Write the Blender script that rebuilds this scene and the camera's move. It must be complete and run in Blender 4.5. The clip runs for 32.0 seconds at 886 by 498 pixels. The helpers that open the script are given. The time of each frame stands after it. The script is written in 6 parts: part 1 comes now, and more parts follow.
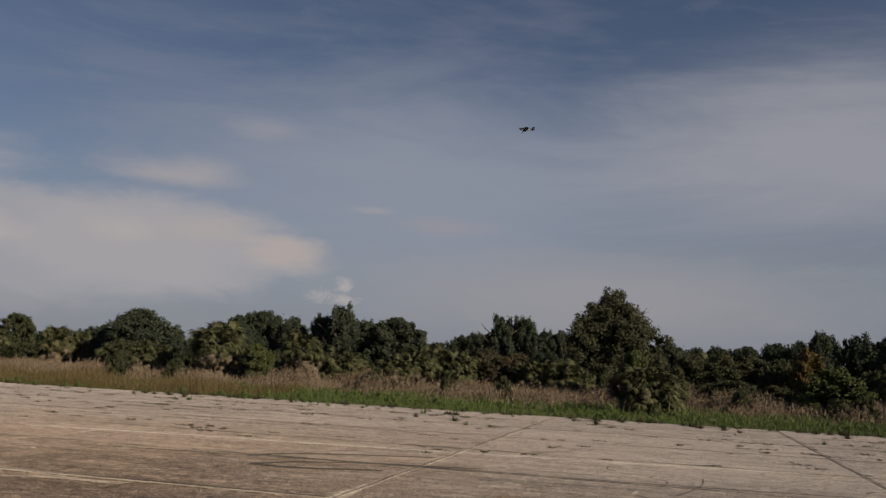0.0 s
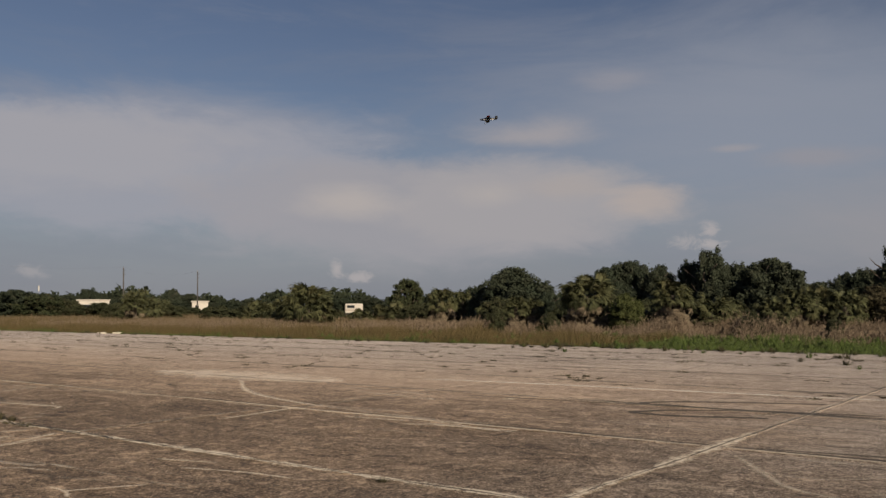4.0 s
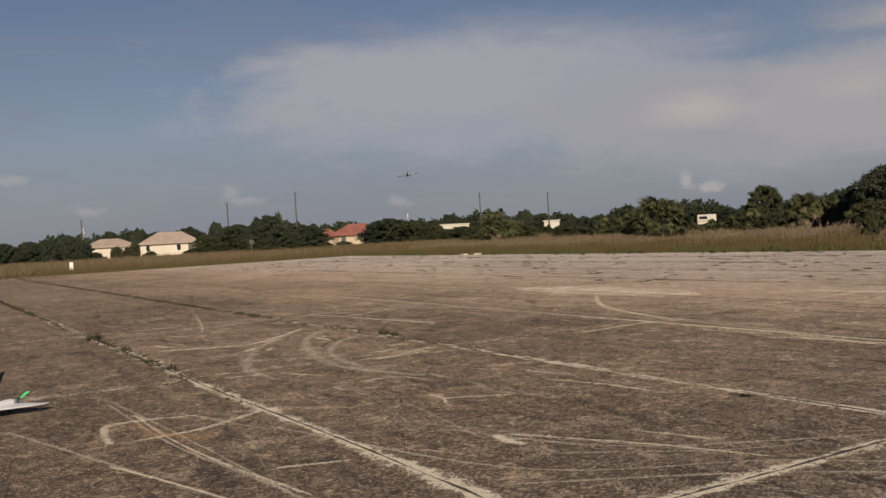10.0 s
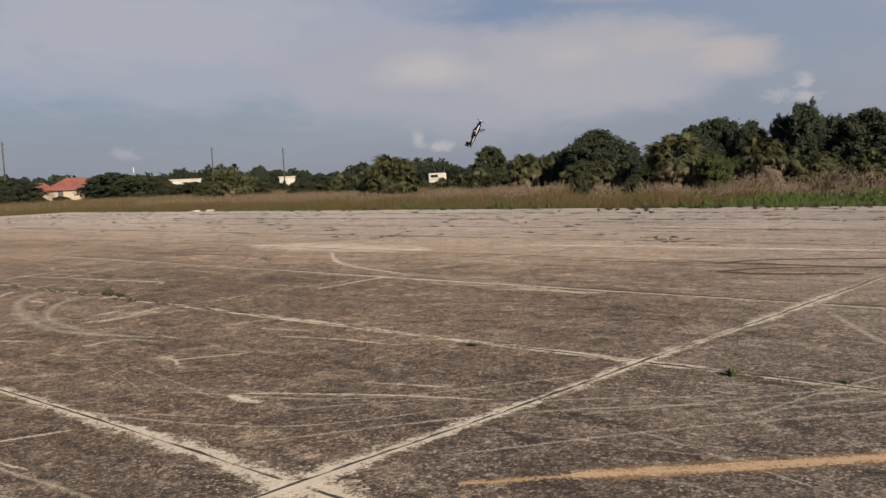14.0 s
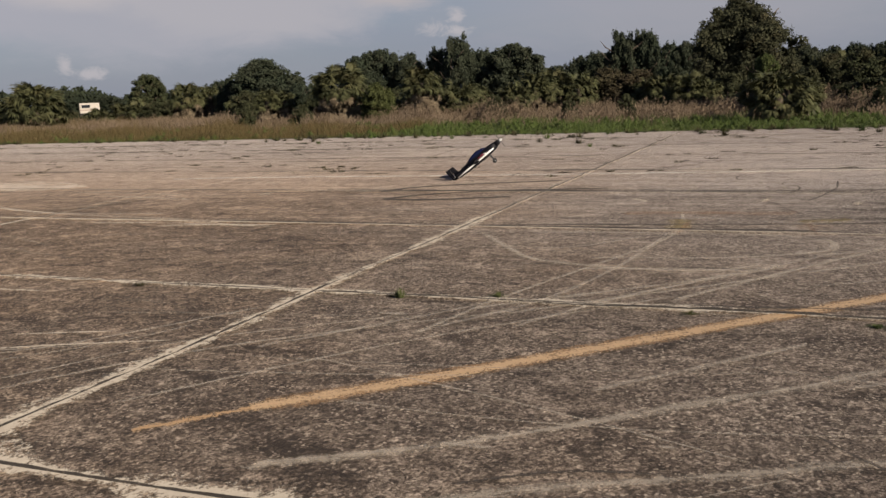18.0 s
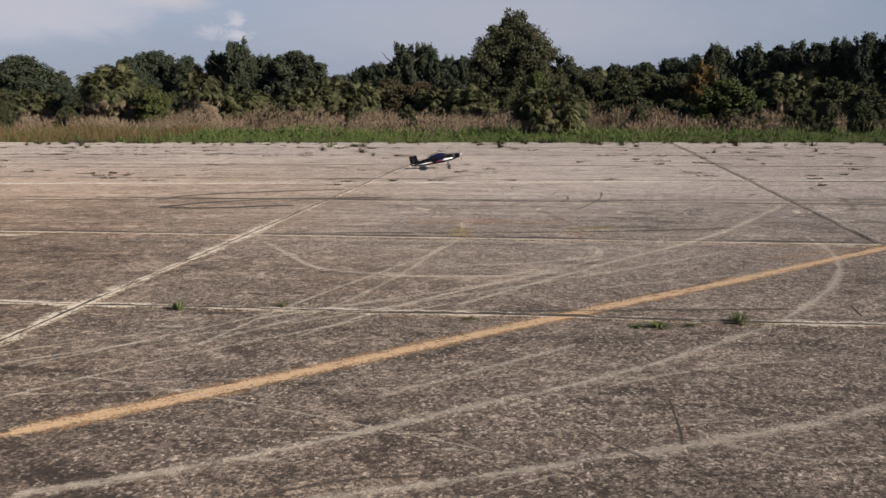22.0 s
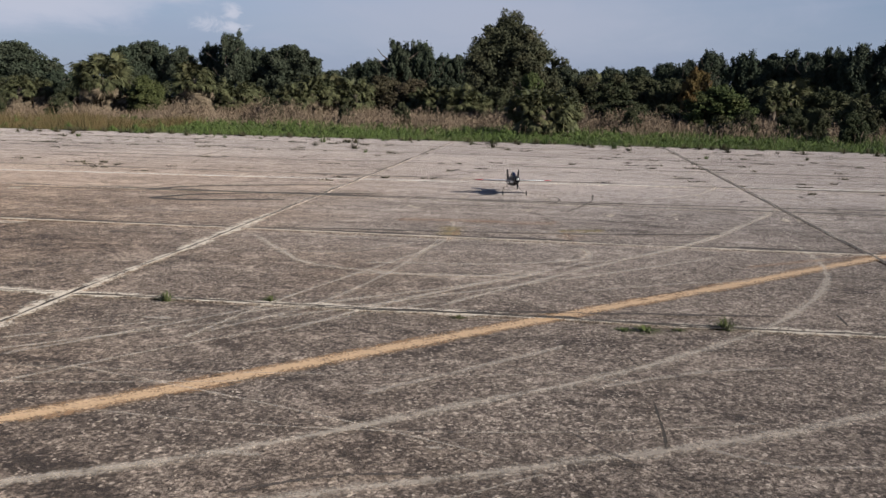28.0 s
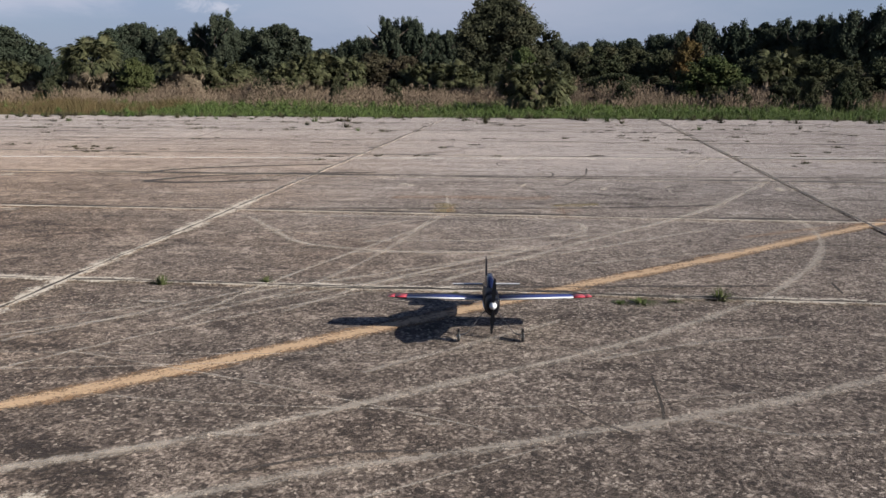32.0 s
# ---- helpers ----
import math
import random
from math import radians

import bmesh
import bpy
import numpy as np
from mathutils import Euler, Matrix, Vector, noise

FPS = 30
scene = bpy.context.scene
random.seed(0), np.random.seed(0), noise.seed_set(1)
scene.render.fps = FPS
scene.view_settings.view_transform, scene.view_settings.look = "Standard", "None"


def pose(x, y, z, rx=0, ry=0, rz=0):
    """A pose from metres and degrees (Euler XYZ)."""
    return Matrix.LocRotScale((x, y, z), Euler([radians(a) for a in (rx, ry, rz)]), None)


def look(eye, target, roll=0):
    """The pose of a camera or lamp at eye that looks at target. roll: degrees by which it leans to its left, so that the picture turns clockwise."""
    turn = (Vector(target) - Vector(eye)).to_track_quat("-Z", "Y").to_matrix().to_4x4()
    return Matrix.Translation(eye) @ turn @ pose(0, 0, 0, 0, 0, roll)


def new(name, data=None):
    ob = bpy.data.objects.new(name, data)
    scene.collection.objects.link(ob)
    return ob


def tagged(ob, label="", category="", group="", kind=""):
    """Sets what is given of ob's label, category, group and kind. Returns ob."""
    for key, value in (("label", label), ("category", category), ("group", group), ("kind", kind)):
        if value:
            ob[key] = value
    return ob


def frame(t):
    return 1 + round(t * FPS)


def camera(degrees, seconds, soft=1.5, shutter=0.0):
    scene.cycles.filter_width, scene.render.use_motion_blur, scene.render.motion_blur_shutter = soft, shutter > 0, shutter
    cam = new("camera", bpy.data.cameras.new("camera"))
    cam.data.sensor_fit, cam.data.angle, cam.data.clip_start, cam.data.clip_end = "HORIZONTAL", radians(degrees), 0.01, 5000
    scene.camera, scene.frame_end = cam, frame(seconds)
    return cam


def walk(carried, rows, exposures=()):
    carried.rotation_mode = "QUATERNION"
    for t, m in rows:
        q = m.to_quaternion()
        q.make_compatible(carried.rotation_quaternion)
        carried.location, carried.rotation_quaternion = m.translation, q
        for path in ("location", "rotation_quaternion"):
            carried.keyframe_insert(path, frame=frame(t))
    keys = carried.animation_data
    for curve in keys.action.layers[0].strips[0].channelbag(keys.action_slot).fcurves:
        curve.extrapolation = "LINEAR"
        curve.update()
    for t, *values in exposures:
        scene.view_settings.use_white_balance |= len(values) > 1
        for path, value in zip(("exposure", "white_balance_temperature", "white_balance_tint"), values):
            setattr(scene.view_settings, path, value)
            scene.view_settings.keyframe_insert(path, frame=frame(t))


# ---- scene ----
cam = camera(52.21, 32.0)
EXPOSURES = [(0.0, -0.12, 7150, 10), (3.5, -0.14, 7250, 10), (6.0, -0.08, 7150, 12), (8.0, -0.09, 7150, 11), (11.0, -0.12, 7100, 10), (13.0, -0.10, 6950, 9), (14.0, 0.13, 6750, 10), (17.5, 0.13, 6900, 11), (18.3, 0.18, 6900, 11), (19.0, 0.36, 6850, 11), (21.0, 0.46, 6500, 11), (24.0, 0.47, 6450, 10), (28.0, 0.49, 6050, 9), (32.0, 0.48, 5950, 9)]
SKY_GAIN, SUN_POWER = 0.062, 5.0

# ---------------------------------------------------------------- camera
EYE = Vector((0, 0, 1.70))
# seconds, heading (degrees clockwise from +y), pitch, lean to the left
AIM = [(0.0, 33.19, 7.23, 2.82), (0.5, 31.04, 7.38, 1.46), (1.0, 28.37, 6.84, 0.94), (1.5, 25.71, 5.87, 1.12), (2.0, 22.19, 4.95, 0.91), (2.5, 18.64, 4.28, 0.20), (3.0, 15.36, 3.88, 0.14), (3.5, 12.76, 3.69, -0.08), (5.5, 2.93, 2.96, -1.10), (6.0, -0.63, 1.79, -2.05), (6.5, -3.18, 1.60, -1.97), (7.0, -4.80, 1.33, -1.77), (7.5, -6.61, 0.56, -2.00), (8.0, -8.89, -0.28, -1.97), (8.5, -10.77, -0.64, -2.88), (9.0, -12.01, -0.84, -3.02), (9.5, -11.96, -0.73, -3.09), (10.0, -11.38, -1.13, -3.11), (10.5, -10.71, -1.87, -3.13), (11.0, -9.19, -1.83, -2.85), (11.5, -7.33, -1.59, -2.36), (12.0, -5.70, -1.78, -1.95), (12.5, -3.18, -2.21, -1.92), (13.0, -0.07, -2.64, -1.50), (13.5, 2.80, -3.54, -1.79), (14.0, 5.11, -4.67, -2.44), (14.5, 6.68, -5.45, -3.41), (16.5, 8.11, -6.68, -4.32), (17.0, 10.52, -6.82, -3.86), (17.5, 18.15, -8.25, -3.02), (18.0, 25.71, -9.86, -2.24), (18.5, 33.11, -11.79, -1.66), (19.0, 35.25, -12.19, -1.48), (19.5, 37.16, -10.37, -0.88), (20.0, 37.97, -9.26, -0.73), (20.5, 38.63, -9.20, -0.49), (21.0, 39.09, -9.35, -0.49), (21.5, 39.29, -9.68, -0.46), (22.0, 39.53, -9.63, -0.40), (22.5, 39.49, -10.09, -0.23), (23.0, 39.44, -10.12, -0.03), (23.5, 39.43, -10.03, 0.50), (24.0, 39.75, -10.07, 0.38), (24.5, 39.65, -10.26, 0.58), (25.0, 39.73, -10.21, 0.48), (25.5, 39.72, -10.25, 0.52), (27.5, 39.96, -9.98, 1.16), (28.0, 40.17, -9.72, 1.28), (28.5, 40.13, -9.50, 1.28), (29.0, 40.00, -9.59, 1.23), (29.5, 39.86, -9.78, 1.07), (30.0, 39.69, -9.91, 0.97), (30.5, 39.66, -10.25, 1.15), (31.0, 39.74, -10.53, 0.92), (31.5, 40.28, -10.78, 0.23), (32.0, 40.50, -11.17, 0.04)]


def bearing(az, el=0.0):
    """Unit vector at az degrees clockwise from +y and el degrees up."""
    a, e = radians(az), radians(el)
    return Vector((math.sin(a) * math.cos(e), math.cos(a) * math.cos(e), math.sin(e)))


walk(cam, [(t, look(EYE, EYE + bearing(h, p), r)) for t, h, p, r in AIM], exposures=EXPOSURES)

# ---------------------------------------------------------------- light
SUN_AZ, SUN_EL = 160.0, 27.0


def math_node(nt, op, a, b=None, c=None, clamp=False):
    n = nt.nodes.new("ShaderNodeMath")
    n.operation, n.use_clamp = op, clamp
    for i, v in enumerate((a, b, c)):
        if v is None:
            continue
        if isinstance(v, (int, float)):
            n.inputs[i].default_value = v
        else:
            nt.links.new(v, n.inputs[i])
    return n.outputs[0]


def mix_rgb(nt, fac, a, b, mode="MIX"):
    n = nt.nodes.new("ShaderNodeMixRGB")
    n.blend_type = mode
    for i, v in zip((0, 1, 2), (fac, a, b)):
        if isinstance(v, (int, float)):
            n.inputs[i].default_value = v
        elif isinstance(v, tuple):
            n.inputs[i].default_value = (*v[:3], 1)
        else:
            nt.links.new(v, n.inputs[i])
    return n.outputs[0]


def noise_tex(nt, vec, scale, detail=4, rough=0.55, dist=0.0):
    n = nt.nodes.new("ShaderNodeTexNoise")
    n.inputs["Scale"].default_value, n.inputs["Detail"].default_value = scale, detail
    n.inputs["Roughness"].default_value, n.inputs["Distortion"].default_value = rough, dist
    if vec is not None:
        nt.links.new(vec, n.inputs["Vector"])
    return n.outputs["Fac"]


def mapped(nt, vec, scale=(1, 1, 1), rot=(0, 0, 0), loc=(0, 0, 0)):
    n = nt.nodes.new("ShaderNodeMapping")
    n.inputs["Scale"].default_value, n.inputs["Rotation"].default_value, n.inputs["Location"].default_value = scale, rot, loc
    nt.links.new(vec, n.inputs["Vector"])
    return n.outputs[0]


def dot3(nt, vec, axis):
    n = nt.nodes.new("ShaderNodeVectorMath")
    n.operation = "DOT_PRODUCT"
    nt.links.new(vec, n.inputs[0])
    n.inputs[1].default_value = axis
    return n.outputs["Value"]


def ramp(nt, fac, lo, hi, smooth=True):
    n = nt.nodes.new("ShaderNodeMapRange")
    n.interpolation_type = "SMOOTHSTEP" if smooth else "LINEAR"
    n.inputs["From Min"].default_value, n.inputs["From Max"].default_value = lo, hi
    nt.links.new(fac, n.inputs["Value"])
    return n.outputs["Result"]


def make_world():
    w = bpy.data.worlds.new("sky")
    scene.world = w
    w.use_nodes = True
    nt = w.node_tree
    nt.nodes.clear()
    out, bg = nt.nodes.new("ShaderNodeOutputWorld"), nt.nodes.new("ShaderNodeBackground")
    sky = nt.nodes.new("ShaderNodeTexSky")
    sky.sky_type, sky.sun_disc = "NISHITA", False
    sky.sun_elevation, sky.sun_rotation = radians(SUN_EL), radians(SUN_AZ)
    sky.air_density, sky.dust_density, sky.ozone_density = 1.0, 0.7, 2.0
    tc = nt.nodes.new("ShaderNodeTexCoord")
    d = tc.outputs["Generated"]
    z = dot3(nt, d, (0, 0, 1))
    base = mix_rgb(nt, 1.0, sky.outputs[0], (SKY_GAIN * 0.98, SKY_GAIN * 0.93, SKY_GAIN * 1.04), "MULTIPLY")
    wide = noise_tex(nt, mapped(nt, d, (1.4, 1.4, 7.0)), 1.8, 7, 0.62, 0.5)
    wisp = noise_tex(nt, mapped(nt, d, (2.2, 2.2, 8.0), rot=(0.10, 0.06, 0)), 2.6, 7, 0.64, 0.9)
    fine = noise_tex(nt, mapped(nt, d, (1.0, 1.0, 2.6)), 11.0, 7, 0.62, 0.3)
    tiny = noise_tex(nt, mapped(nt, d, (1.0, 1.0, 1.6)), 46.0, 7, 0.68, 0.6)
    haze = ramp(nt, z, 0.20, 0.01)
    col = mix_rgb(nt, math_node(nt, "MULTIPLY", haze, 0.74), base, (0.262, 0.305, 0.405))
    low_sky = ramp(nt, z, 0.62, 0.30)
    veil = math_node(nt, "MULTIPLY", math_node(nt, "MULTIPLY", ramp(nt, wide, 0.38, 0.66), 0.34), low_sky)
    col = mix_rgb(nt, veil, col, (0.250, 0.278, 0.365))
    col = mix_rgb(nt, math_node(nt, "MULTIPLY", math_node(nt, "MULTIPLY", ramp(nt, wisp, 0.52, 0.76), 0.14), low_sky), col, (0.33, 0.345, 0.42))

    def cloud(col, az, el, half_w, half_h, colour, soft, rag, amount, grain, below=None):
        """A bank of cloud round a bearing; below gives it a longer, softer foot."""
        a = radians(az)
        x = math_node(nt, "DIVIDE", dot3(nt, d, (math.cos(a), -math.sin(a), 0)), math.sin(radians(half_w)))
        dz = math_node(nt, "SUBTRACT", z, math.sin(radians(el)))
        y = math_node(nt, "ADD", math_node(nt, "DIVIDE", math_node(nt, "MAXIMUM", dz, 0.0), math.sin(radians(half_h))), math_node(nt, "DIVIDE", math_node(nt, "MINIMUM", dz, 0.0), math.sin(radians(below or half_h))))
        f = math_node(nt, "MULTIPLY", math_node(nt, "MINIMUM", dot3(nt, d, (math.sin(a), math.cos(a), 0)), 0.0), 9.0)
        r2 = math_node(nt, "ADD", math_node(nt, "ADD", math_node(nt, "MULTIPLY", x, x), math_node(nt, "MULTIPLY", y, y)), math_node(nt, "MULTIPLY", f, f))
        v = math_node(nt, "ADD", math_node(nt, "SUBTRACT", 1.0, math_node(nt, "SQRT", r2)), math_node(nt, "MULTIPLY", math_node(nt, "SUBTRACT", grain, 0.5), rag))
        return mix_rgb(nt, math_node(nt, "MULTIPLY", ramp(nt, v, 0.0, soft), amount), col, colour)

    # thin high haze over the wood
    col = cloud(col, 33, 10.5, 30, 10.0, (0.341, 0.385, 0.491), 0.9, 0.5, 0.72, wide)
    col = cloud(col, 56, 13.0, 19, 10.0, (0.398, 0.414, 0.486), 0.9, 0.8, 0.80, wide)
    col = cloud(col, 43, 4.6, 24, 4.4, (0.376, 0.378, 0.432), 0.9, 0.6, 0.75, wisp)
    # the wide anvil cloud: a firm ragged top and a long soft foot
    col = cloud(col, -5, 11.2, 15, 3.2, (0.366, 0.389, 0.480), 0.80, 1.6, 0.60, wide)
    col = cloud(col, -8, 8.2, 22, 4.7, (0.406, 0.428, 0.518), 0.50, 1.0, 0.80, fine, 4.6)
    col = cloud(col, -13, 9.2, 15, 3.0, (0.460, 0.465, 0.529), 0.60, 1.1, 0.62, fine, 3.2)
    col = cloud(col, 9, 6.4, 18, 3.7, (0.413, 0.417, 0.480), 0.50, 0.7, 0.84, fine, 5.0)
    col = cloud(col, 15, 6.6, 11, 2.9, (0.455, 0.450, 0.496), 0.45, 0.8, 0.72, fine, 3.6)
    col = cloud(col, 4.6, 6.5, 4.8, 1.6, (0.555, 0.522, 0.531), 0.9, 0.7, 0.78, fine)
    col = cloud(col, 13.6, 7.0, 3.0, 1.1, (0.527, 0.500, 0.514), 1.0, 0.9, 0.65, fine)
    col = cloud(col, 18.4, 7.4, 4.6, 1.3, (0.485, 0.455, 0.472), 0.9, 1.1, 0.68, fine)
    col = cloud(col, 23.2, 6.5, 3.6, 1.6, (0.535, 0.480, 0.478), 0.9, 1.2, 0.80, fine)
    # the lens cloud over it and thin streaks beside it
    col = cloud(col, 16.7, 10.6, 6.0, 1.6, (0.440, 0.428, 0.475), 0.95, 1.1, 0.80, fine, 0.8)
    col = cloud(col, 21.6, 13.9, 3.6, 0.9, (0.375, 0.380, 0.450), 0.9, 1.4, 0.55, fine)
    col = cloud(col, 28.6, 9.4, 1.9, 0.35, (0.430, 0.415, 0.460), 0.9, 1.0, 0.55, fine)
    col = cloud(col, 33.0, 8.6, 4.5, 0.9, (0.376, 0.368, 0.423), 0.9, 1.4, 0.55, fine)
    for az, el, w_, h_ in ((27.0, 4.55, 0.75, 0.85), (25.6, 3.9, 1.4, 0.7), (27.2, 3.7, 0.9, 0.5), (3.9, 2.3, 0.55, 0.8), (5.2, 1.8, 1.4, 0.45), (-24.4, 3.1, 1.0, 0.8), (-23.4, 2.5, 1.3, 0.4), (-14.0, 2.1, 1.3, 0.5), (-33, 2.3, 1.6, 0.5), (-37, 4.2, 1.5, 0.4)):
        col = cloud(col, az, el, w_, h_, (0.50, 0.485, 0.525), 1.0, 3.0, 0.85 if az > 0 else 0.48, tiny)
    col = mix_rgb(nt, 1.0, col, (0.985, 1.0, 1.02), "MULTIPLY")
    # deeper blue overhead
    col = mix_rgb(nt, ramp(nt, z, 0.32, 0.75), col, mix_rgb(nt, 1.0, col, (0.50, 0.55, 0.66), "MULTIPLY"))
    nt.links.new(col, bg.inputs["Color"])
    bg.inputs["Strength"].default_value = 0.86
    nt.links.new(bg.outputs[0], out.inputs["Surface"])


make_world()
sun = new("sun", bpy.data.lights.new("sun", "SUN"))
sun.data.energy, sun.data.angle, sun.data.color = SUN_POWER, radians(0.53), (1.0, 0.90, 0.77)
sun.matrix_world = look(bearing(SUN_AZ, SUN_EL) * 60, (0, 0, 0))


# ---------------------------------------------------------------- materials
GA = radians(47.6)  # the apron's joints run along this bearing and across it


def material(name, rough=0.8, metal=0.0):
    m = bpy.data.materials.new(name)
    m.use_nodes = True
    b = m.node_tree.nodes["Principled BSDF"]
    b.inputs["Roughness"].default_value, b.inputs["Metallic"].default_value = rough, metal
    return m, m.node_tree, b


def position(nt):
    return nt.nodes.new("ShaderNodeNewGeometry").outputs["Position"]


def bump(nt, b, height, strength, distance):
    n = nt.nodes.new("ShaderNodeBump")
    n.inputs["Strength"].default_value, n.inputs["Distance"].default_value = strength, distance
    nt.links.new(height, n.inputs["Height"])
    nt.links.new(n.outputs[0], b.inputs["Normal"])


def mottled(name, a, b_, rough=0.8, scale=3.0, metal=0.0, bump_scale=0.0, bump_dist=0.01, local=True):
    """Two tones mixed by noise at two scales, with a little relief."""
    m, nt, b = material(name, rough, metal)
    v = nt.nodes.new("ShaderNodeTexCoord").outputs["Object"] if local else position(nt)
    f = math_node(nt, "ADD", math_node(nt, "MULTIPLY", noise_tex(nt, v, scale), 0.6), math_node(nt, "MULTIPLY", noise_tex(nt, v, scale * 7, 5), 0.4))
    nt.links.new(mix_rgb(nt, ramp(nt, f, 0.35, 0.65), a, b_), b.inputs["Base Color"])
    if bump_scale:
        bump(nt, b, noise_tex(nt, v, bump_scale, 4), 0.5, bump_dist)
    return m


def foliage(name, dark, light, warm, rough=0.55, lean=0.9):
    """Leaf colour that differs from leaf to leaf and from plant to plant."""
    m, nt, b = material(name, rough)
    g, o = nt.nodes.new("ShaderNodeNewGeometry"), nt.nodes.new("ShaderNodeObjectInfo")
    c = mix_rgb(nt, g.outputs["Random Per Island"], dark, light)
    c = mix_rgb(nt, math_node(nt, "MULTIPLY", o.outputs["Random"], 0.45), c, warm)
    big = noise_tex(nt, g.outputs["Position"], 0.8, 3)
    c = mix_rgb(nt, ramp(nt, big, 0.5, 0.75), c, warm)
    nt.links.new(c, b.inputs["Base Color"])
    b.inputs["Specular IOR Level"].default_value = 0.08
    # leaves curl, so their shading leans towards the sky
    soft = nt.nodes.new("ShaderNodeVectorMath")
    soft.operation = "ADD"
    nt.links.new(g.outputs["Normal"], soft.inputs[0])
    soft.inputs[1].default_value = (0.0, 0.0, lean)
    unit = nt.nodes.new("ShaderNodeVectorMath")
    unit.operation = "NORMALIZE"
    nt.links.new(soft.outputs[0], unit.inputs[0])
    nt.links.new(unit.outputs[0], b.inputs["Normal"])
    return m


def colour_ramp(nt, fac, stops):
    n = nt.nodes.new("ShaderNodeValToRGB")
    el = n.color_ramp.elements
    while len(el) < len(stops):
        el.new(0.5)
    for e, (at, c) in zip(el, stops):
        e.position, e.color = at, (*c, 1)
    nt.links.new(fac, n.inputs[0])
    return n.outputs[0]


def make_concrete():
    m, nt, b = material("weathered_concrete", 0.92)
    b.inputs["Diffuse Roughness"].default_value = 0.35
    p = position(nt)
    g = mapped(nt, p, rot=(0, 0, GA))
    o = nt.nodes.new("ShaderNodeObjectInfo").outputs["Random"]
    far = dot3(nt, p, (math.sin(GA), math.cos(GA), 0))
    side = dot3(nt, p, (math.cos(GA), -math.sin(GA), 0))
    large = noise_tex(nt, mapped(nt, g, (0.6, 1.0, 1.0)), 0.16, 4, 0.6, 0.4)
    # ragged cells of a few centimetres: exposed aggregate
    wobble = nt.nodes.new("ShaderNodeTexNoise")
    wobble.inputs["Scale"].default_value, wobble.inputs["Detail"].default_value = 30, 2
    nt.links.new(p, wobble.inputs["Vector"])
    bent = nt.nodes.new("ShaderNodeVectorMath")
    bent.operation = "MULTIPLY_ADD"
    nt.links.new(wobble.outputs["Color"], bent.inputs[0])
    bent.inputs[1].default_value = (0.05, 0.05, 0)
    nt.links.new(p, bent.inputs[2])
    cells = []
    for sc in (92, 44, 17):
        cl = nt.nodes.new("ShaderNodeTexVoronoi")
        cl.inputs["Scale"].default_value = sc
        nt.links.new(bent.outputs[0], cl.inputs["Vector"])
        cells.append(cl)
    row_streak = noise_tex(nt, mapped(nt, g, (0.16, 2.0, 1.0)), 1.9, 6, 0.80, 0.4)
    long_streak = noise_tex(nt, mapped(nt, g, (0.07, 1.6, 1.0), loc=(3, 7, 0)), 1.1, 6, 0.75, 0.3)
    wipe = noise_tex(nt, mapped(nt, p, (2.0, 0.3, 1.0), rot=(0, 0, 0.1)), 1.8, 5, 0.8, 0.8)
    layers = ((large, 0.55), (noise_tex(nt, p, 0.7, 6, 0.80, 0.5), 0.36), (noise_tex(nt, mapped(nt, p, loc=(5, 9, 0)), 4.5, 6, 0.85, 0.4), 0.20),
              (wipe, 0.35), (noise_tex(nt, p, 14, 5, 0.85), 0.75), (noise_tex(nt, p, 40, 4, 0.9), 1.7),
              (dot3(nt, cells[0].outputs["Color"], (1, 0, 0)), 0.62), (dot3(nt, cells[1].outputs["Color"], (1, 0, 0)), 0.62), (dot3(nt, cells[2].outputs["Color"], (1, 0, 0)), 0.22), (o, 0.18))
    v = None
    for n, k in layers:
        t = math_node(nt, "MULTIPLY", math_node(nt, "SUBTRACT", n, 0.5), k)
        v = t if v is None else math_node(nt, "ADD", v, t)
    # the far half of the apron is paler and more even than the near half
    far_pale = ramp(nt, math_node(nt, "ADD", far, math_node(nt, "MULTIPLY", math_node(nt, "SUBTRACT", large, 0.5), 14.0)), 4.0, 19.0)
    v = math_node(nt, "ADD", math_node(nt, "MULTIPLY", v, math_node(nt, "SUBTRACT", 1.0, math_node(nt, "MULTIPLY", far_pale, 0.30))), math_node(nt, "MULTIPLY", far_pale, 0.57))
    streak = math_node(nt, "SUBTRACT", math_node(nt, "ADD", row_streak, long_streak), 1.0)
    v = math_node(nt, "ADD", v, math_node(nt, "MULTIPLY", streak, math_node(nt, "ADD", math_node(nt, "MULTIPLY", far_pale, 0.30), 0.55)))
    # slabs on the near eastern side are darker
    near_east = math_node(nt, "MULTIPLY", ramp(nt, side, -9.0, 3.0), ramp(nt, far, 15.0, 6.0))
    v = math_node(nt, "SUBTRACT", v, math_node(nt, "MULTIPLY", near_east, 0.09))
    # thin dark cracks that wander along the rows
    wob = noise_tex(nt, p, 1.3, 4, 0.7)
    comb = nt.nodes.new("ShaderNodeCombineXYZ")
    nt.links.new(math_node(nt, "MULTIPLY", wob, 0.6), comb.inputs[1])
    for along, sc, hi, keep, deep in ((0.30, 0.75, 0.016, 0.47, 0.38), (0.10, 0.9, 0.030, 0.46, 0.38), (0.5, 2.4, 0.016, 0.50, 0.30)):
        vor = nt.nodes.new("ShaderNodeTexVoronoi")
        vor.feature = "DISTANCE_TO_EDGE"
        vor.inputs["Scale"].default_value = sc
        shift = nt.nodes.new("ShaderNodeVectorMath")
        shift.operation = "ADD"
        nt.links.new(mapped(nt, g, (along, 1.0, 1.0)), shift.inputs[0])
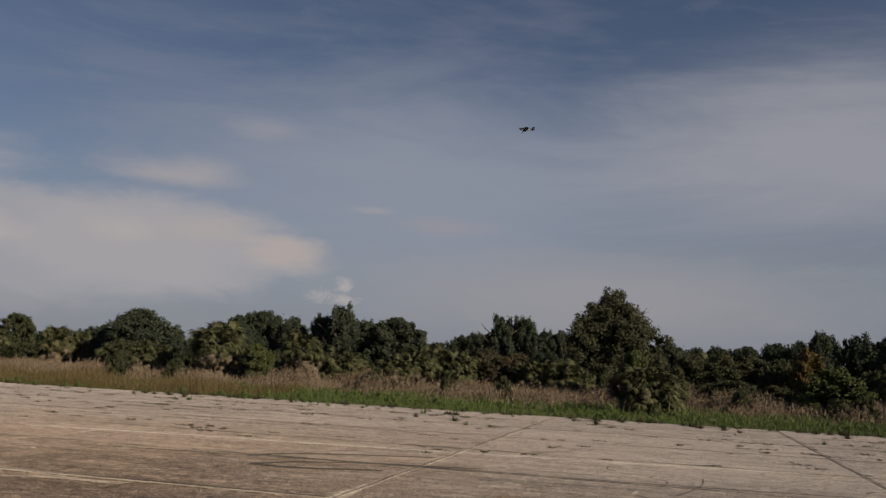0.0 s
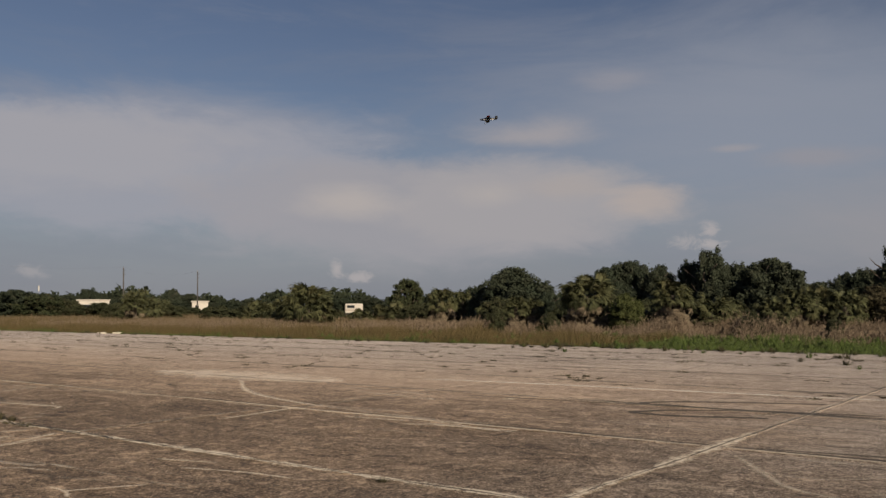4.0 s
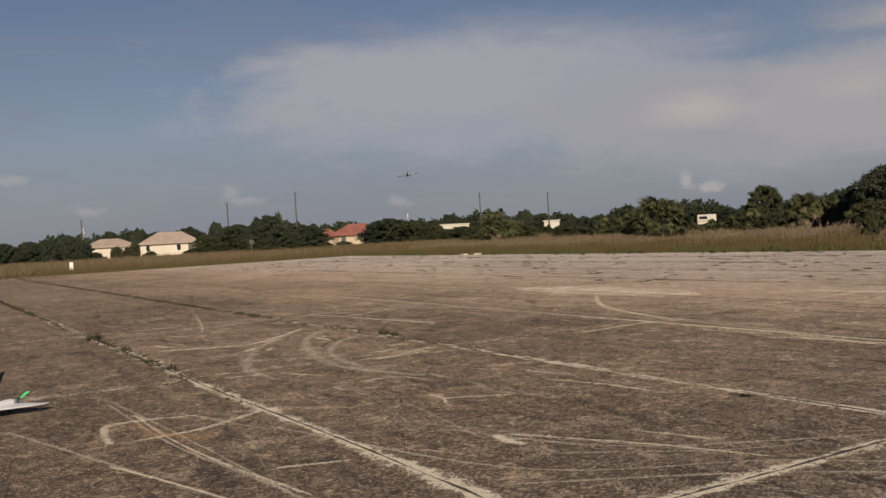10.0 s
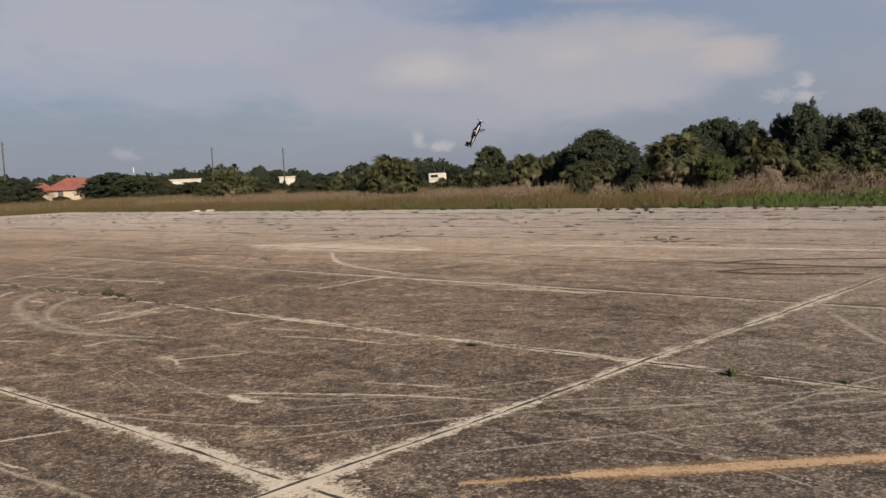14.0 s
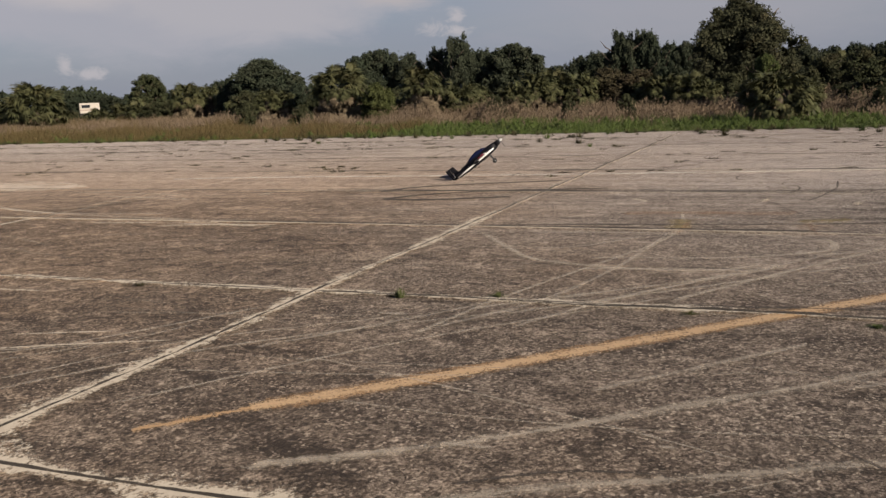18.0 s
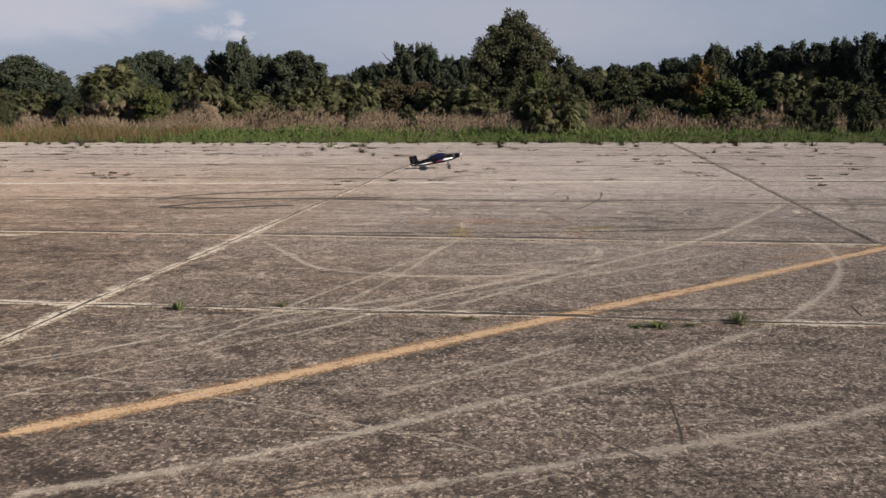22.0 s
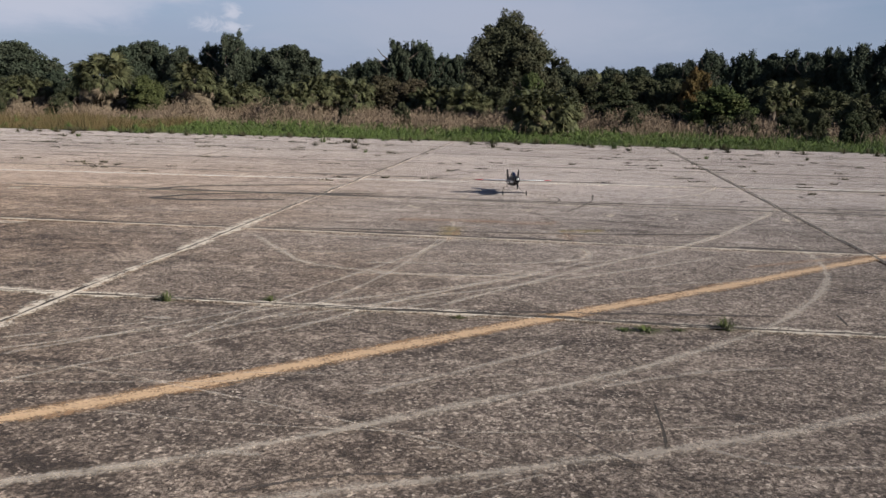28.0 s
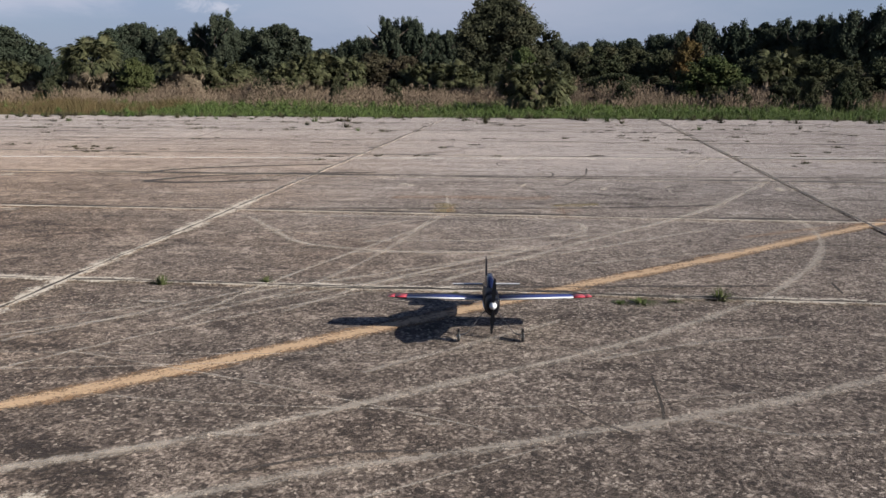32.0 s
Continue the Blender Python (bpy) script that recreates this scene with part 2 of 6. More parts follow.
        nt.links.new(comb.outputs[0], shift.inputs[1])
        nt.links.new(shift.outputs[0], vor.inputs["Vector"])
        crack = math_node(nt, "MULTIPLY", ramp(nt, vor.outputs["Distance"], hi, 0.004), ramp(nt, noise_tex(nt, mapped(nt, p, loc=(along * 40, 0, 0)), 0.9, 4, 0.7), keep, keep + 0.11))
        v = math_node(nt, "SUBTRACT", v, math_node(nt, "MULTIPLY", crack, deep))
    v = math_node(nt, "SUBTRACT", v, 0.152)
    # brown silt lies over the western slabs
    hue = noise_tex(nt, p, 0.5, 4, 0.6)
    silt = ramp(nt, math_node(nt, "ADD", side, math_node(nt, "MULTIPLY", math_node(nt, "SUBTRACT", hue, 0.5), 8.0)), 1.2, -8.5)
    silt = math_node(nt, "MULTIPLY", silt, ramp(nt, far, 29.0, 10.0))
    rough_west = math_node(nt, "ADD", math_node(nt, "MULTIPLY", silt, 0.55), 0.75)
    # scaled, bleached patches and dark soiled ones with sharp, ragged outlines
    for sc, lo, hi, amount, at in ((0.9, 0.535, 0.62, 0.18, (0, 0, 0)), (2.6, 0.545, 0.62, 0.24, (3, 1, 0)), (4.0, 0.555, 0.62, 0.26, (31, 2, 0)), (7.5, 0.56, 0.63, 0.30, (9, 4, 0)), (1.5, 0.54, 0.64, -0.15, (21, 8, 0)), (4.6, 0.55, 0.62, -0.17, (13, 17, 0))):
        patch = ramp(nt, noise_tex(nt, mapped(nt, p, loc=at), sc, 7, 0.68, 0.7), lo, hi)
        v = math_node(nt, "ADD", v, math_node(nt, "MULTIPLY", math_node(nt, "MULTIPLY", patch, rough_west), amount))
    c = colour_ramp(nt, ramp(nt, v, -0.66, 0.70, False), ((0.0, (0.036, 0.027, 0.021)), (0.28, (0.098, 0.078, 0.062)), (0.48, (0.183, 0.152, 0.128)), (0.70, (0.310, 0.266, 0.228)), (1.0, (0.57, 0.50, 0.435))))
    # pale chips of aggregate and dark pits between them
    chip = cells[1]
    pick = dot3(nt, chip.outputs["Color"], (0, 1, 0))
    core = ramp(nt, chip.outputs["Distance"], 0.46, 0.28)
    worn = ramp(nt, noise_tex(nt, p, 1.6, 4, 0.7), 0.38, 0.62)
    c = mix_rgb(nt, math_node(nt, "MULTIPLY", math_node(nt, "MULTIPLY", core, ramp(nt, pick, 0.66, 0.78)), math_node(nt, "ADD", math_node(nt, "MULTIPLY", worn, 0.50), 0.28)), c, (0.68, 0.61, 0.53))
    c = mix_rgb(nt, math_node(nt, "MULTIPLY", math_node(nt, "MULTIPLY", core, ramp(nt, pick, 0.36, 0.22)), 0.62), c, (0.030, 0.024, 0.019))
    c = mix_rgb(nt, math_node(nt, "MULTIPLY", silt, 0.85), c, mix_rgb(nt, 1.0, c, (0.87, 0.715, 0.555), "MULTIPLY"))
    # the near eastern side is also tinted warmer
    c = mix_rgb(nt, near_east, c, mix_rgb(nt, 1.0, c, (1.06, 1.0, 0.93), "MULTIPLY"))
    # the paler far half also leans slightly to mauve
    c = mix_rgb(nt, math_node(nt, "MULTIPLY", far_pale, 0.8), c, mix_rgb(nt, 1.0, c, (1.0, 0.985, 1.02), "MULTIPLY"))
    nt.links.new(c, b.inputs["Base Color"])
    bump(nt, b, math_node(nt, "ADD", noise_tex(nt, p, 45, 4, 0.8), math_node(nt, "MULTIPLY", pick, 0.5)), 1.0, 0.020)
    return m


def worn_paint(name, colour, dark, alpha, scale, edge=0.5, stretch=3.0, crisp=0.5):
    """A thin mark on the concrete, broken up by wear and fading towards its ragged edges."""
    m, nt, b = material(name, 0.9)
    b.inputs["Diffuse Roughness"].default_value = 0.35
    p = position(nt)
    uv = nt.nodes.new("ShaderNodeTexCoord").outputs["UV"]
    across = math_node(nt, "ABSOLUTE", math_node(nt, "SUBTRACT", math_node(nt, "MULTIPLY", dot3(nt, uv, (0, 1, 0)), 2.0), 1.0))
    n1, n2 = noise_tex(nt, p, scale, 6, 0.75), noise_tex(nt, mapped(nt, uv, (0.8, stretch, 1)), 1.7, 5, 0.65)
    grain = math_node(nt, "MULTIPLY", math_node(nt, "SUBTRACT", noise_tex(nt, p, 42, 3, 0.8), 0.5), 1.3)
    speck = math_node(nt, "MULTIPLY", math_node(nt, "SUBTRACT", noise_tex(nt, mapped(nt, p, loc=(4, 2, 0)), 13, 4, 0.8), 0.5), 0.9)
    a = math_node(nt, "SUBTRACT", math_node(nt, "ADD", math_node(nt, "ADD", math_node(nt, "ADD", n1, n2), grain), speck), math_node(nt, "MULTIPLY", across, edge))
    a = math_node(nt, "MULTIPLY", ramp(nt, a, 0.72 - crisp / 2, 0.72 + crisp / 2), alpha)
    nt.links.new(mix_rgb(nt, noise_tex(nt, p, scale * 3, 4, 0.7), colour, dark), b.inputs["Base Color"])
    nt.links.new(a, b.inputs["Alpha"])
    return m


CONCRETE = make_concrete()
JOINT = mottled("joint_dirt", (0.035, 0.030, 0.024), (0.07, 0.06, 0.045), 0.95, 4, local=False)
FILLER = worn_paint("pale_joint_filler", (0.62, 0.555, 0.46), (0.36, 0.31, 0.25), 0.92, 5.0, 0.72, 2.0, 0.34)
CRACK_DARK = worn_paint("dark_open_joint", (0.022, 0.018, 0.014), (0.050, 0.040, 0.031), 1.6, 3.0, 0.15)
RUBBER_MARK = worn_paint("dark_rubber_loop", (0.030, 0.024, 0.020), (0.055, 0.044, 0.036), 1.5, 2.0, 0.05, 2.0, 0.4)
WHITE_PAINT = worn_paint("faded_white_paint", (0.70, 0.66, 0.60), (0.46, 0.42, 0.37), 0.95, 2.0, 0.55, 2.0, 0.45)
PALE_MARK = worn_paint("pale_scuff", (0.47, 0.42, 0.355), (0.31, 0.27, 0.225), 0.54, 6.0, 0.85, 2.0, 0.6)
FAINT_MARK = worn_paint("faint_scuff", (0.44, 0.39, 0.33), (0.29, 0.25, 0.21), 0.46, 6.0, 0.8, 2.0, 0.6)
CHALK_MARK = worn_paint("chalky_streak", (0.54, 0.475, 0.385), (0.37, 0.315, 0.25), 0.85, 7.0, 0.75, 2.0, 0.4)
CHALK_LINE = worn_paint("chalky_line", (0.58, 0.51, 0.415), (0.40, 0.34, 0.275), 0.74, 7.0, 0.55, 2.0, 0.5)
WORN_YELLOW = worn_paint("worn_yellow_paint", (0.60, 0.38, 0.20), (0.40, 0.27, 0.16), 0.62, 9.0, 0.7, 2.0, 0.3)
OLIVE_STAIN = worn_paint("olive_stain", (0.20, 0.155, 0.06), (0.15, 0.115, 0.05), 0.7, 3.0, 0.4)
DARK_MARK = worn_paint("dark_rubber", (0.030, 0.024, 0.020), (0.07, 0.057, 0.047), 1.1, 5.0, 0.6)
PALE_WASH = worn_paint("pale_washed_concrete", (0.58, 0.51, 0.43), (0.43, 0.37, 0.31), 0.72, 1.6, 0.45, 1.5)
RUST_MARK = worn_paint("rust_stain", (0.30, 0.16, 0.08), (0.20, 0.12, 0.07), 0.40, 2.0, 0.8)
YELLOW = worn_paint("faded_yellow_paint", (0.53, 0.365, 0.215), (0.36, 0.255, 0.16), 0.95, 6.0, 0.30, 1.5, 0.5)
OLD_PAINT = worn_paint("old_brown_paint_edge", (0.27, 0.155, 0.075), (0.17, 0.11, 0.065), 0.85, 4.0, 0.35, 2.0)
GROUND = mottled("sandy_grass_ground", (0.075, 0.085, 0.030), (0.19, 0.15, 0.085), 0.95, 0.15, local=False, bump_scale=3, bump_dist=0.05)
GREEN_GRASS = foliage("green_grass", (0.0260, 0.0520, 0.0130), (0.0840, 0.1310, 0.0310), (0.1000, 0.1130, 0.0400))
OLIVE_GRASS = foliage("olive_straw_grass", (0.0464, 0.0424, 0.0172), (0.1358, 0.106, 0.0517), (0.1093, 0.0762, 0.0364), 0.8)
JOINT_WEED = foliage("joint_weed_green", (0.0352, 0.0576, 0.016), (0.0992, 0.1248, 0.0416), (0.112, 0.1088, 0.048))
CRACK_WEED = foliage("dull_weed", (0.030, 0.030, 0.016), (0.085, 0.075, 0.038), (0.06, 0.05, 0.03))
TAN_GRASS = foliage("dry_tan_grass", (0.1150, 0.0870, 0.0610), (0.2200, 0.1690, 0.1200), (0.1550, 0.1100, 0.0740), 0.9)
OAK_LEAF = foliage("oak_leaf", (0.0185, 0.0260, 0.0175), (0.0540, 0.0680, 0.0440), (0.0560, 0.0600, 0.0390), 0.8, 0.35)
GREAT_LEAF = foliage("great_oak_leaf", (0.0195, 0.0245, 0.0155), (0.0680, 0.0730, 0.0420), (0.0740, 0.0680, 0.0390), 0.8, 0.35)
PINE_LEAF = foliage("far_wood_leaf", (0.0140, 0.0195, 0.0125), (0.0391, 0.0500, 0.0290), (0.0332, 0.0380, 0.0235), 0.8, 0.5)
SHRUB_LEAF = foliage("shrub_leaf", (0.0230, 0.0310, 0.0160), (0.0640, 0.0740, 0.0370), (0.0680, 0.0620, 0.0350), 0.75, 0.35)
BRIGHT_LEAF = foliage("bright_shrub_leaf", (0.0300, 0.0440, 0.0160), (0.0840, 0.1020, 0.0370), (0.0820, 0.0830, 0.0330), 0.7, 0.35)
BROWN_LEAF = foliage("brown_thicket_leaf", (0.0280, 0.0270, 0.0160), (0.0780, 0.0700, 0.0400), (0.0820, 0.0640, 0.0410), 0.8, 0.35)
ORANGE_LEAF = foliage("yellowed_leaf", (0.0340, 0.0330, 0.0140), (0.1250, 0.0980, 0.0360), (0.1350, 0.0860, 0.0330), 0.75, 0.35)
PALM_LEAF = foliage("palm_frond_green", (0.0250, 0.0320, 0.0170), (0.1000, 0.1070, 0.0520), (0.0980, 0.0910, 0.0450), 0.55, 0.5)
PALM_DEAD = foliage("dead_frond_brown", (0.0600, 0.0460, 0.0310), (0.2050, 0.1640, 0.1130), (0.1250, 0.0970, 0.0660), 0.85, 0.4)
BARK = mottled("grey_brown_bark", (0.06, 0.045, 0.033), (0.14, 0.11, 0.085), 0.95, 2.5, bump_scale=9, bump_dist=0.03)
POLE_WOOD = mottled("weathered_pole_wood", (0.050, 0.046, 0.044), (0.10, 0.092, 0.086), 0.9, 1.2, bump_scale=14)
STUCCO = mottled("cream_stucco", (0.55, 0.49, 0.40), (0.64, 0.575, 0.48), 0.85, 0.5, bump_scale=20)
TAN_STUCCO = mottled("tan_stucco", (0.46, 0.37, 0.27), (0.54, 0.44, 0.33), 0.85, 0.5, bump_scale=20)
WHITE_WALL = mottled("white_wall", (0.76, 0.70, 0.60), (0.84, 0.79, 0.70), 0.7, 0.4)
PALE_PANEL = mottled("pale_wall_panel", (0.50, 0.46, 0.40), (0.60, 0.55, 0.48), 0.7, 0.4)
TAN_TILE = mottled("tan_roof_tile", (0.34, 0.265, 0.215), (0.44, 0.35, 0.29), 0.85, 0.8, bump_scale=5, bump_dist=0.05)
RED_TILE = mottled("red_roof_tile", (0.23, 0.080, 0.062), (0.31, 0.120, 0.092), 0.85, 0.8, bump_scale=5, bump_dist=0.05)
GLASS_DARK, _, _b = material("window_glass", 0.06)
_b.inputs["Base Color"].default_value = (0.02, 0.025, 0.03, 1)
DOOR_DARK = mottled("dark_doorway_paint", (0.05, 0.04, 0.035), (0.09, 0.075, 0.06), 0.6, 2)
STEEL = mottled("galvanised_steel", (0.40, 0.41, 0.42), (0.55, 0.56, 0.57), 0.45, 6, metal=0.8)
WIRE = mottled("wire_black", (0.02, 0.02, 0.02), (0.05, 0.05, 0.05), 0.6, 6)


def film_skin(name, c, rough=0.28):
    r, g, b_ = c
    m = mottled(name, (r * 0.9, g * 0.9, b_ * 0.9), (min(1, r * 1.06), min(1, g * 1.06), min(1, b_ * 1.06)), rough, 5)
    m.node_tree.nodes["Principled BSDF"].inputs["Specular IOR Level"].default_value = 0.2
    return m


NAVY = film_skin("satin_black_film", (0.004, 0.004, 0.007), 0.5)
BLUE = film_skin("glossy_blue_film", (0.028, 0.045, 0.20), 0.4)
WHITE = film_skin("glossy_white_film", (0.80, 0.80, 0.79))
RED = film_skin("glossy_red_film", (0.46, 0.055, 0.075))
GREEN = film_skin("bright_green_film", (0.05, 0.62, 0.20))
BLACK = film_skin("black_film", (0.014, 0.014, 0.016))
CANOPY = film_skin("tinted_canopy", (0.010, 0.014, 0.045), 0.15)
RUBBER = mottled("black_rubber", (0.016, 0.016, 0.016), (0.03, 0.03, 0.03), 0.8, 20)
CARBON = mottled("carbon_leg", (0.05, 0.05, 0.055), (0.10, 0.10, 0.105), 0.4, 12)


# ---------------------------------------------------------------- mesh helpers
def mesh_from(name, verts, faces, mat, smooth=False):
    me = bpy.data.meshes.new(name)
    me.from_pydata([tuple(v) for v in verts], [], faces)
    me.materials.append(mat)
    if smooth:
        me.polygons.foreach_set("use_smooth", [True] * len(me.polygons))
    me.update()
    return me


def mesh_tris(name, tri, mat):
    """A mesh of loose triangles from an array (n, 3, 3)."""
    n = len(tri)
    me = bpy.data.meshes.new(name)
    me.vertices.add(n * 3)
    me.loops.add(n * 3)
    me.polygons.add(n)
    me.vertices.foreach_set("co", np.asarray(tri, np.float32).ravel())
    me.loops.foreach_set("vertex_index", np.arange(n * 3, dtype=np.int32))
    me.polygons.foreach_set("loop_start", np.arange(0, n * 3, 3, dtype=np.int32))
    me.materials.append(mat)
    me.update(calc_edges=True)
    return me


def mesh_quads(name, quad, mat):
    n = len(quad)
    me = bpy.data.meshes.new(name)
    me.vertices.add(n * 4)
    me.loops.add(n * 4)
    me.polygons.add(n)
    me.vertices.foreach_set("co", np.asarray(quad, np.float32).ravel())
    me.loops.foreach_set("vertex_index", np.arange(n * 4, dtype=np.int32))
    me.polygons.foreach_set("loop_start", np.arange(0, n * 4, 4, dtype=np.int32))
    me.materials.append(mat)
    me.update(calc_edges=True)
    return me


def from_bm(name, bm, mat, smooth=False):
    me = bpy.data.meshes.new(name)
    bm.normal_update()
    bm.to_mesh(me)
    bm.free()
    me.materials.append(mat)
    if smooth:
        me.polygons.foreach_set("use_smooth", [True] * len(me.polygons))
    return me


def child(name, me, parent, m=None, label=""):
    ob = new(name, me)
    ob.parent = parent
    if m is not None:
        ob.matrix_basis = m
    if label:
        ob["label"] = label
    return ob


def part(name, bm, mat, parent, label="", m=None, smooth=False):
    return child(name, from_bm(name, bm, mat, smooth), parent, m, label)


def box_bm(sx, sy, sz, at=(0, 0, 0), bevel=0.0):
    bm = bmesh.new()
    bmesh.ops.create_cube(bm, size=1.0, matrix=Matrix.Translation(at) @ Matrix.Diagonal((sx, sy, sz, 1)))
    if bevel:
        bmesh.ops.bevel(bm, geom=bm.edges[:], offset=bevel, segments=1, affect="EDGES", profile=0.5)
    return bm


def rod_bm(a, b, r0, r1=None, n=8):
    bm = bmesh.new()
    a, b = Vector(a), Vector(b)
    d = b - a
    m = Matrix.Translation((a + b) / 2) @ d.to_track_quat("Z", "Y").to_matrix().to_4x4()
    bmesh.ops.create_cone(bm, cap_ends=True, segments=n, radius1=r0, radius2=r0 if r1 is None else r1, depth=d.length, matrix=m)
    return bm


def loft(rings, closed=True):
    """A skin over rings of equal length; the ends are capped."""
    bm = bmesh.new()
    vs = [[bm.verts.new(p) for p in r] for r in rings]
    n = len(rings[0])
    for a, b in zip(vs, vs[1:]):
        for i in range(n if closed else n - 1):
            j = (i + 1) % n
            bm.faces.new((a[i], a[j], b[j], b[i]))
    if closed:
        bm.faces.new(vs[0][::-1])
        bm.faces.new(vs[-1])
    bmesh.ops.recalc_face_normals(bm, faces=bm.faces[:])
    return bm


# apron grid: u runs away from the camera, v to the right


def grid(u, v, z=0.0):
    return Vector((u * math.sin(GA) + v * math.cos(GA), u * math.cos(GA) - v * math.sin(GA), z))


U0, DU, V0, DV = 3.05, 3.78, -3.97, 7.45
EDGE_U, EDGE_V = U0 + 8 * DU, V0 - 9 * DV


# ---------------------------------------------------------------- ground and apron
def sheet(name, corners, mat, z, label):
    ob = new(name, mesh_from(name, [(x, y, z) for x, y in corners], [tuple(range(len(corners)))], mat))
    return tagged(ob, label, "ground", kind="structure")


sheet("ground", [(-3000, -3000), (3000, -3000), (3000, 3000), (-3000, 3000)], GROUND, -0.12, "sandy ground with patchy green and dry grass")
apron = new("apron", mesh_from("apron", [grid(-40, EDGE_V, -0.03), grid(EDGE_U + 0.06, EDGE_V, -0.03), grid(EDGE_U + 0.06, 90, -0.03), grid(-40, 90, -0.03)], [(0, 1, 2, 3)], JOINT))
tagged(apron, "old weathered concrete airfield apron with cracked pale joints", "apron", kind="structure")


# ---------------------------------------------------------------- grass
def blades(n, area, h_lo, h_hi, width, lean, seed, clump=0.0):
    """Loose grass blades as an array of triangles; area gives n places (x, y) from a generator."""
    rng = np.random.default_rng(seed)
    base = area(rng, n)
    h = rng.uniform(h_lo, h_hi, n) * (1.0 + clump * (np.sin(base[:, 0] * 0.9 + base[:, 1] * 0.37) * np.cos(base[:, 1] * 0.71 - base[:, 0] * 0.23)))
    ang = rng.uniform(0, 2 * math.pi, n)
    w = width * rng.uniform(0.6, 1.4, n)
    side = np.stack([np.cos(ang), np.sin(ang), np.zeros(n)], -1) * w[:, None] / 2
    tip_off = np.stack([rng.normal(0, lean, n), rng.normal(0, lean, n), np.ones(n)], -1) * h[:, None]
    root = np.concatenate([base, np.full((n, 1), -0.12)], -1)
    return np.stack([root - side, root + side, root + tip_off], 1)


def strip(u0, u1, v0, v1, wave=0.0):
    def area(rng, n):
        u, v = rng.uniform(0, 1, n), rng.uniform(v0, v1, n)
        lo = u0 + wave * (np.sin(v * 1.3) + np.sin(v * 0.41 + 1.7) + 0.6 * np.sin(v * 3.7))
        u = lo + (u1 - lo) * u
        return np.stack([u * math.sin(GA) + v * math.cos(GA), u * math.cos(GA) - v * math.sin(GA)], -1)
    return area


def grass(name, tri, mat, label):
    return tagged(new(name, mesh_tris(name, tri, mat)), label, "grass", kind="stuff")


def feathered(n, area, h_lo, h_hi, seed, clump=0.35):
    """Tall bunch grass: thin leaning stalks with a loose seed head, and low leaves at the foot."""
    rng = np.random.default_rng(seed)
    st = blades(n, area, h_lo, h_hi, 0.016, 0.26, seed, clump)
    root = (st[:, 0] + st[:, 1]) / 2
    along = root[:, 0] * math.cos(GA) - root[:, 1] * math.sin(GA)
    low = np.clip((along + 48) / 30, 0, 1)
    patch = 0.5 + 0.5 * np.sin(along * 0.33 + 1.0) * np.sin(along * 0.13 + root[:, 1] * 0.21)
    st[:, 2, 2] = (st[:, 2, 2] + 0.12) * (0.62 + 0.38 * low) * (0.72 + 0.38 * patch) - 0.12
    top, root = st[:, 2], (st[:, 0] + st[:, 1]) / 2
    heads = []
    for k in range(3):
        f = rng.uniform(0.62, 1.0, (n, 1))
        c = root + (top - root) * f
        d = rng.normal(0, 0.4, (n, 3)) + np.array([0.1, 0, 0.9])
        d *= rng.uniform(0.05, 0.17, (n, 1))
        w = rng.normal(0, 0.013, (n, 3))
        heads.append(np.stack([c - w, c + w, c + d], 1))
    return np.concatenate([st] + heads)


def tussocks(n, area, h_lo, h_hi, m, seed):
    """Rounded clumps of broad-leaved grass and weeds, m leaves in each."""
    rng = np.random.default_rng(seed)
    at = area(rng, n)
    size = h_lo + (h_hi - h_lo) * rng.uniform(0, 1, n) ** 2.2
    k = np.repeat(np.arange(n), m)
    ang, out = rng.uniform(0, 2 * math.pi, n * m), rng.uniform(0.1, 1.0, n * m)
    s = size[k]
    root = np.stack([at[k, 0] + np.cos(ang) * out * s * 0.5, at[k, 1] + np.sin(ang) * out * s * 0.5, np.full(n * m, -0.12)], -1)
    tip = root + np.stack([np.cos(ang) * out * s * 0.7, np.sin(ang) * out * s * 0.7, (1.1 - 0.7 * out) * s * rng.uniform(0.7, 1.15, n * m)], -1)
    w = np.stack([-np.sin(ang), np.cos(ang), rng.normal(0, 0.4, n * m)], -1) * (0.008 + 0.018 * s[:, None])
    return np.stack([root * 0.35 + tip * 0.65 - w, root * 0.35 + tip * 0.65 + w, tip], 1)


grass("verge_grass", np.concatenate([
    tussocks(1300, strip(EDGE_U + 0.2, EDGE_U + 8.5, -48, 52, 0.25), 0.10, 0.36, 130, 31),
    tussocks(1500, strip(EDGE_U + 5, EDGE_U + 14, -48, 52, 0.8), 0.12, 0.42, 110, 32),
    blades(90000, strip(EDGE_U + 0.1, EDGE_U + 6.5, EDGE_V - 3, 52, 0.25), 0.05, 0.26, 0.022, 0.6, 1, 0.7),
    blades(9000, strip(EDGE_U - 24, EDGE_U + 4, EDGE_V - 9, EDGE_V - 0.1, 0.2), 0.10, 0.35, 0.04, 0.4, 2, 0.6),
    blades(60000, strip(EDGE_U + 5, EDGE_U + 20, EDGE_V - 3, 52, 0.9), 0.12, 0.36, 0.03, 0.35, 3, 0.6)]),
    GREEN_GRASS, "green verge grass along the concrete edge")
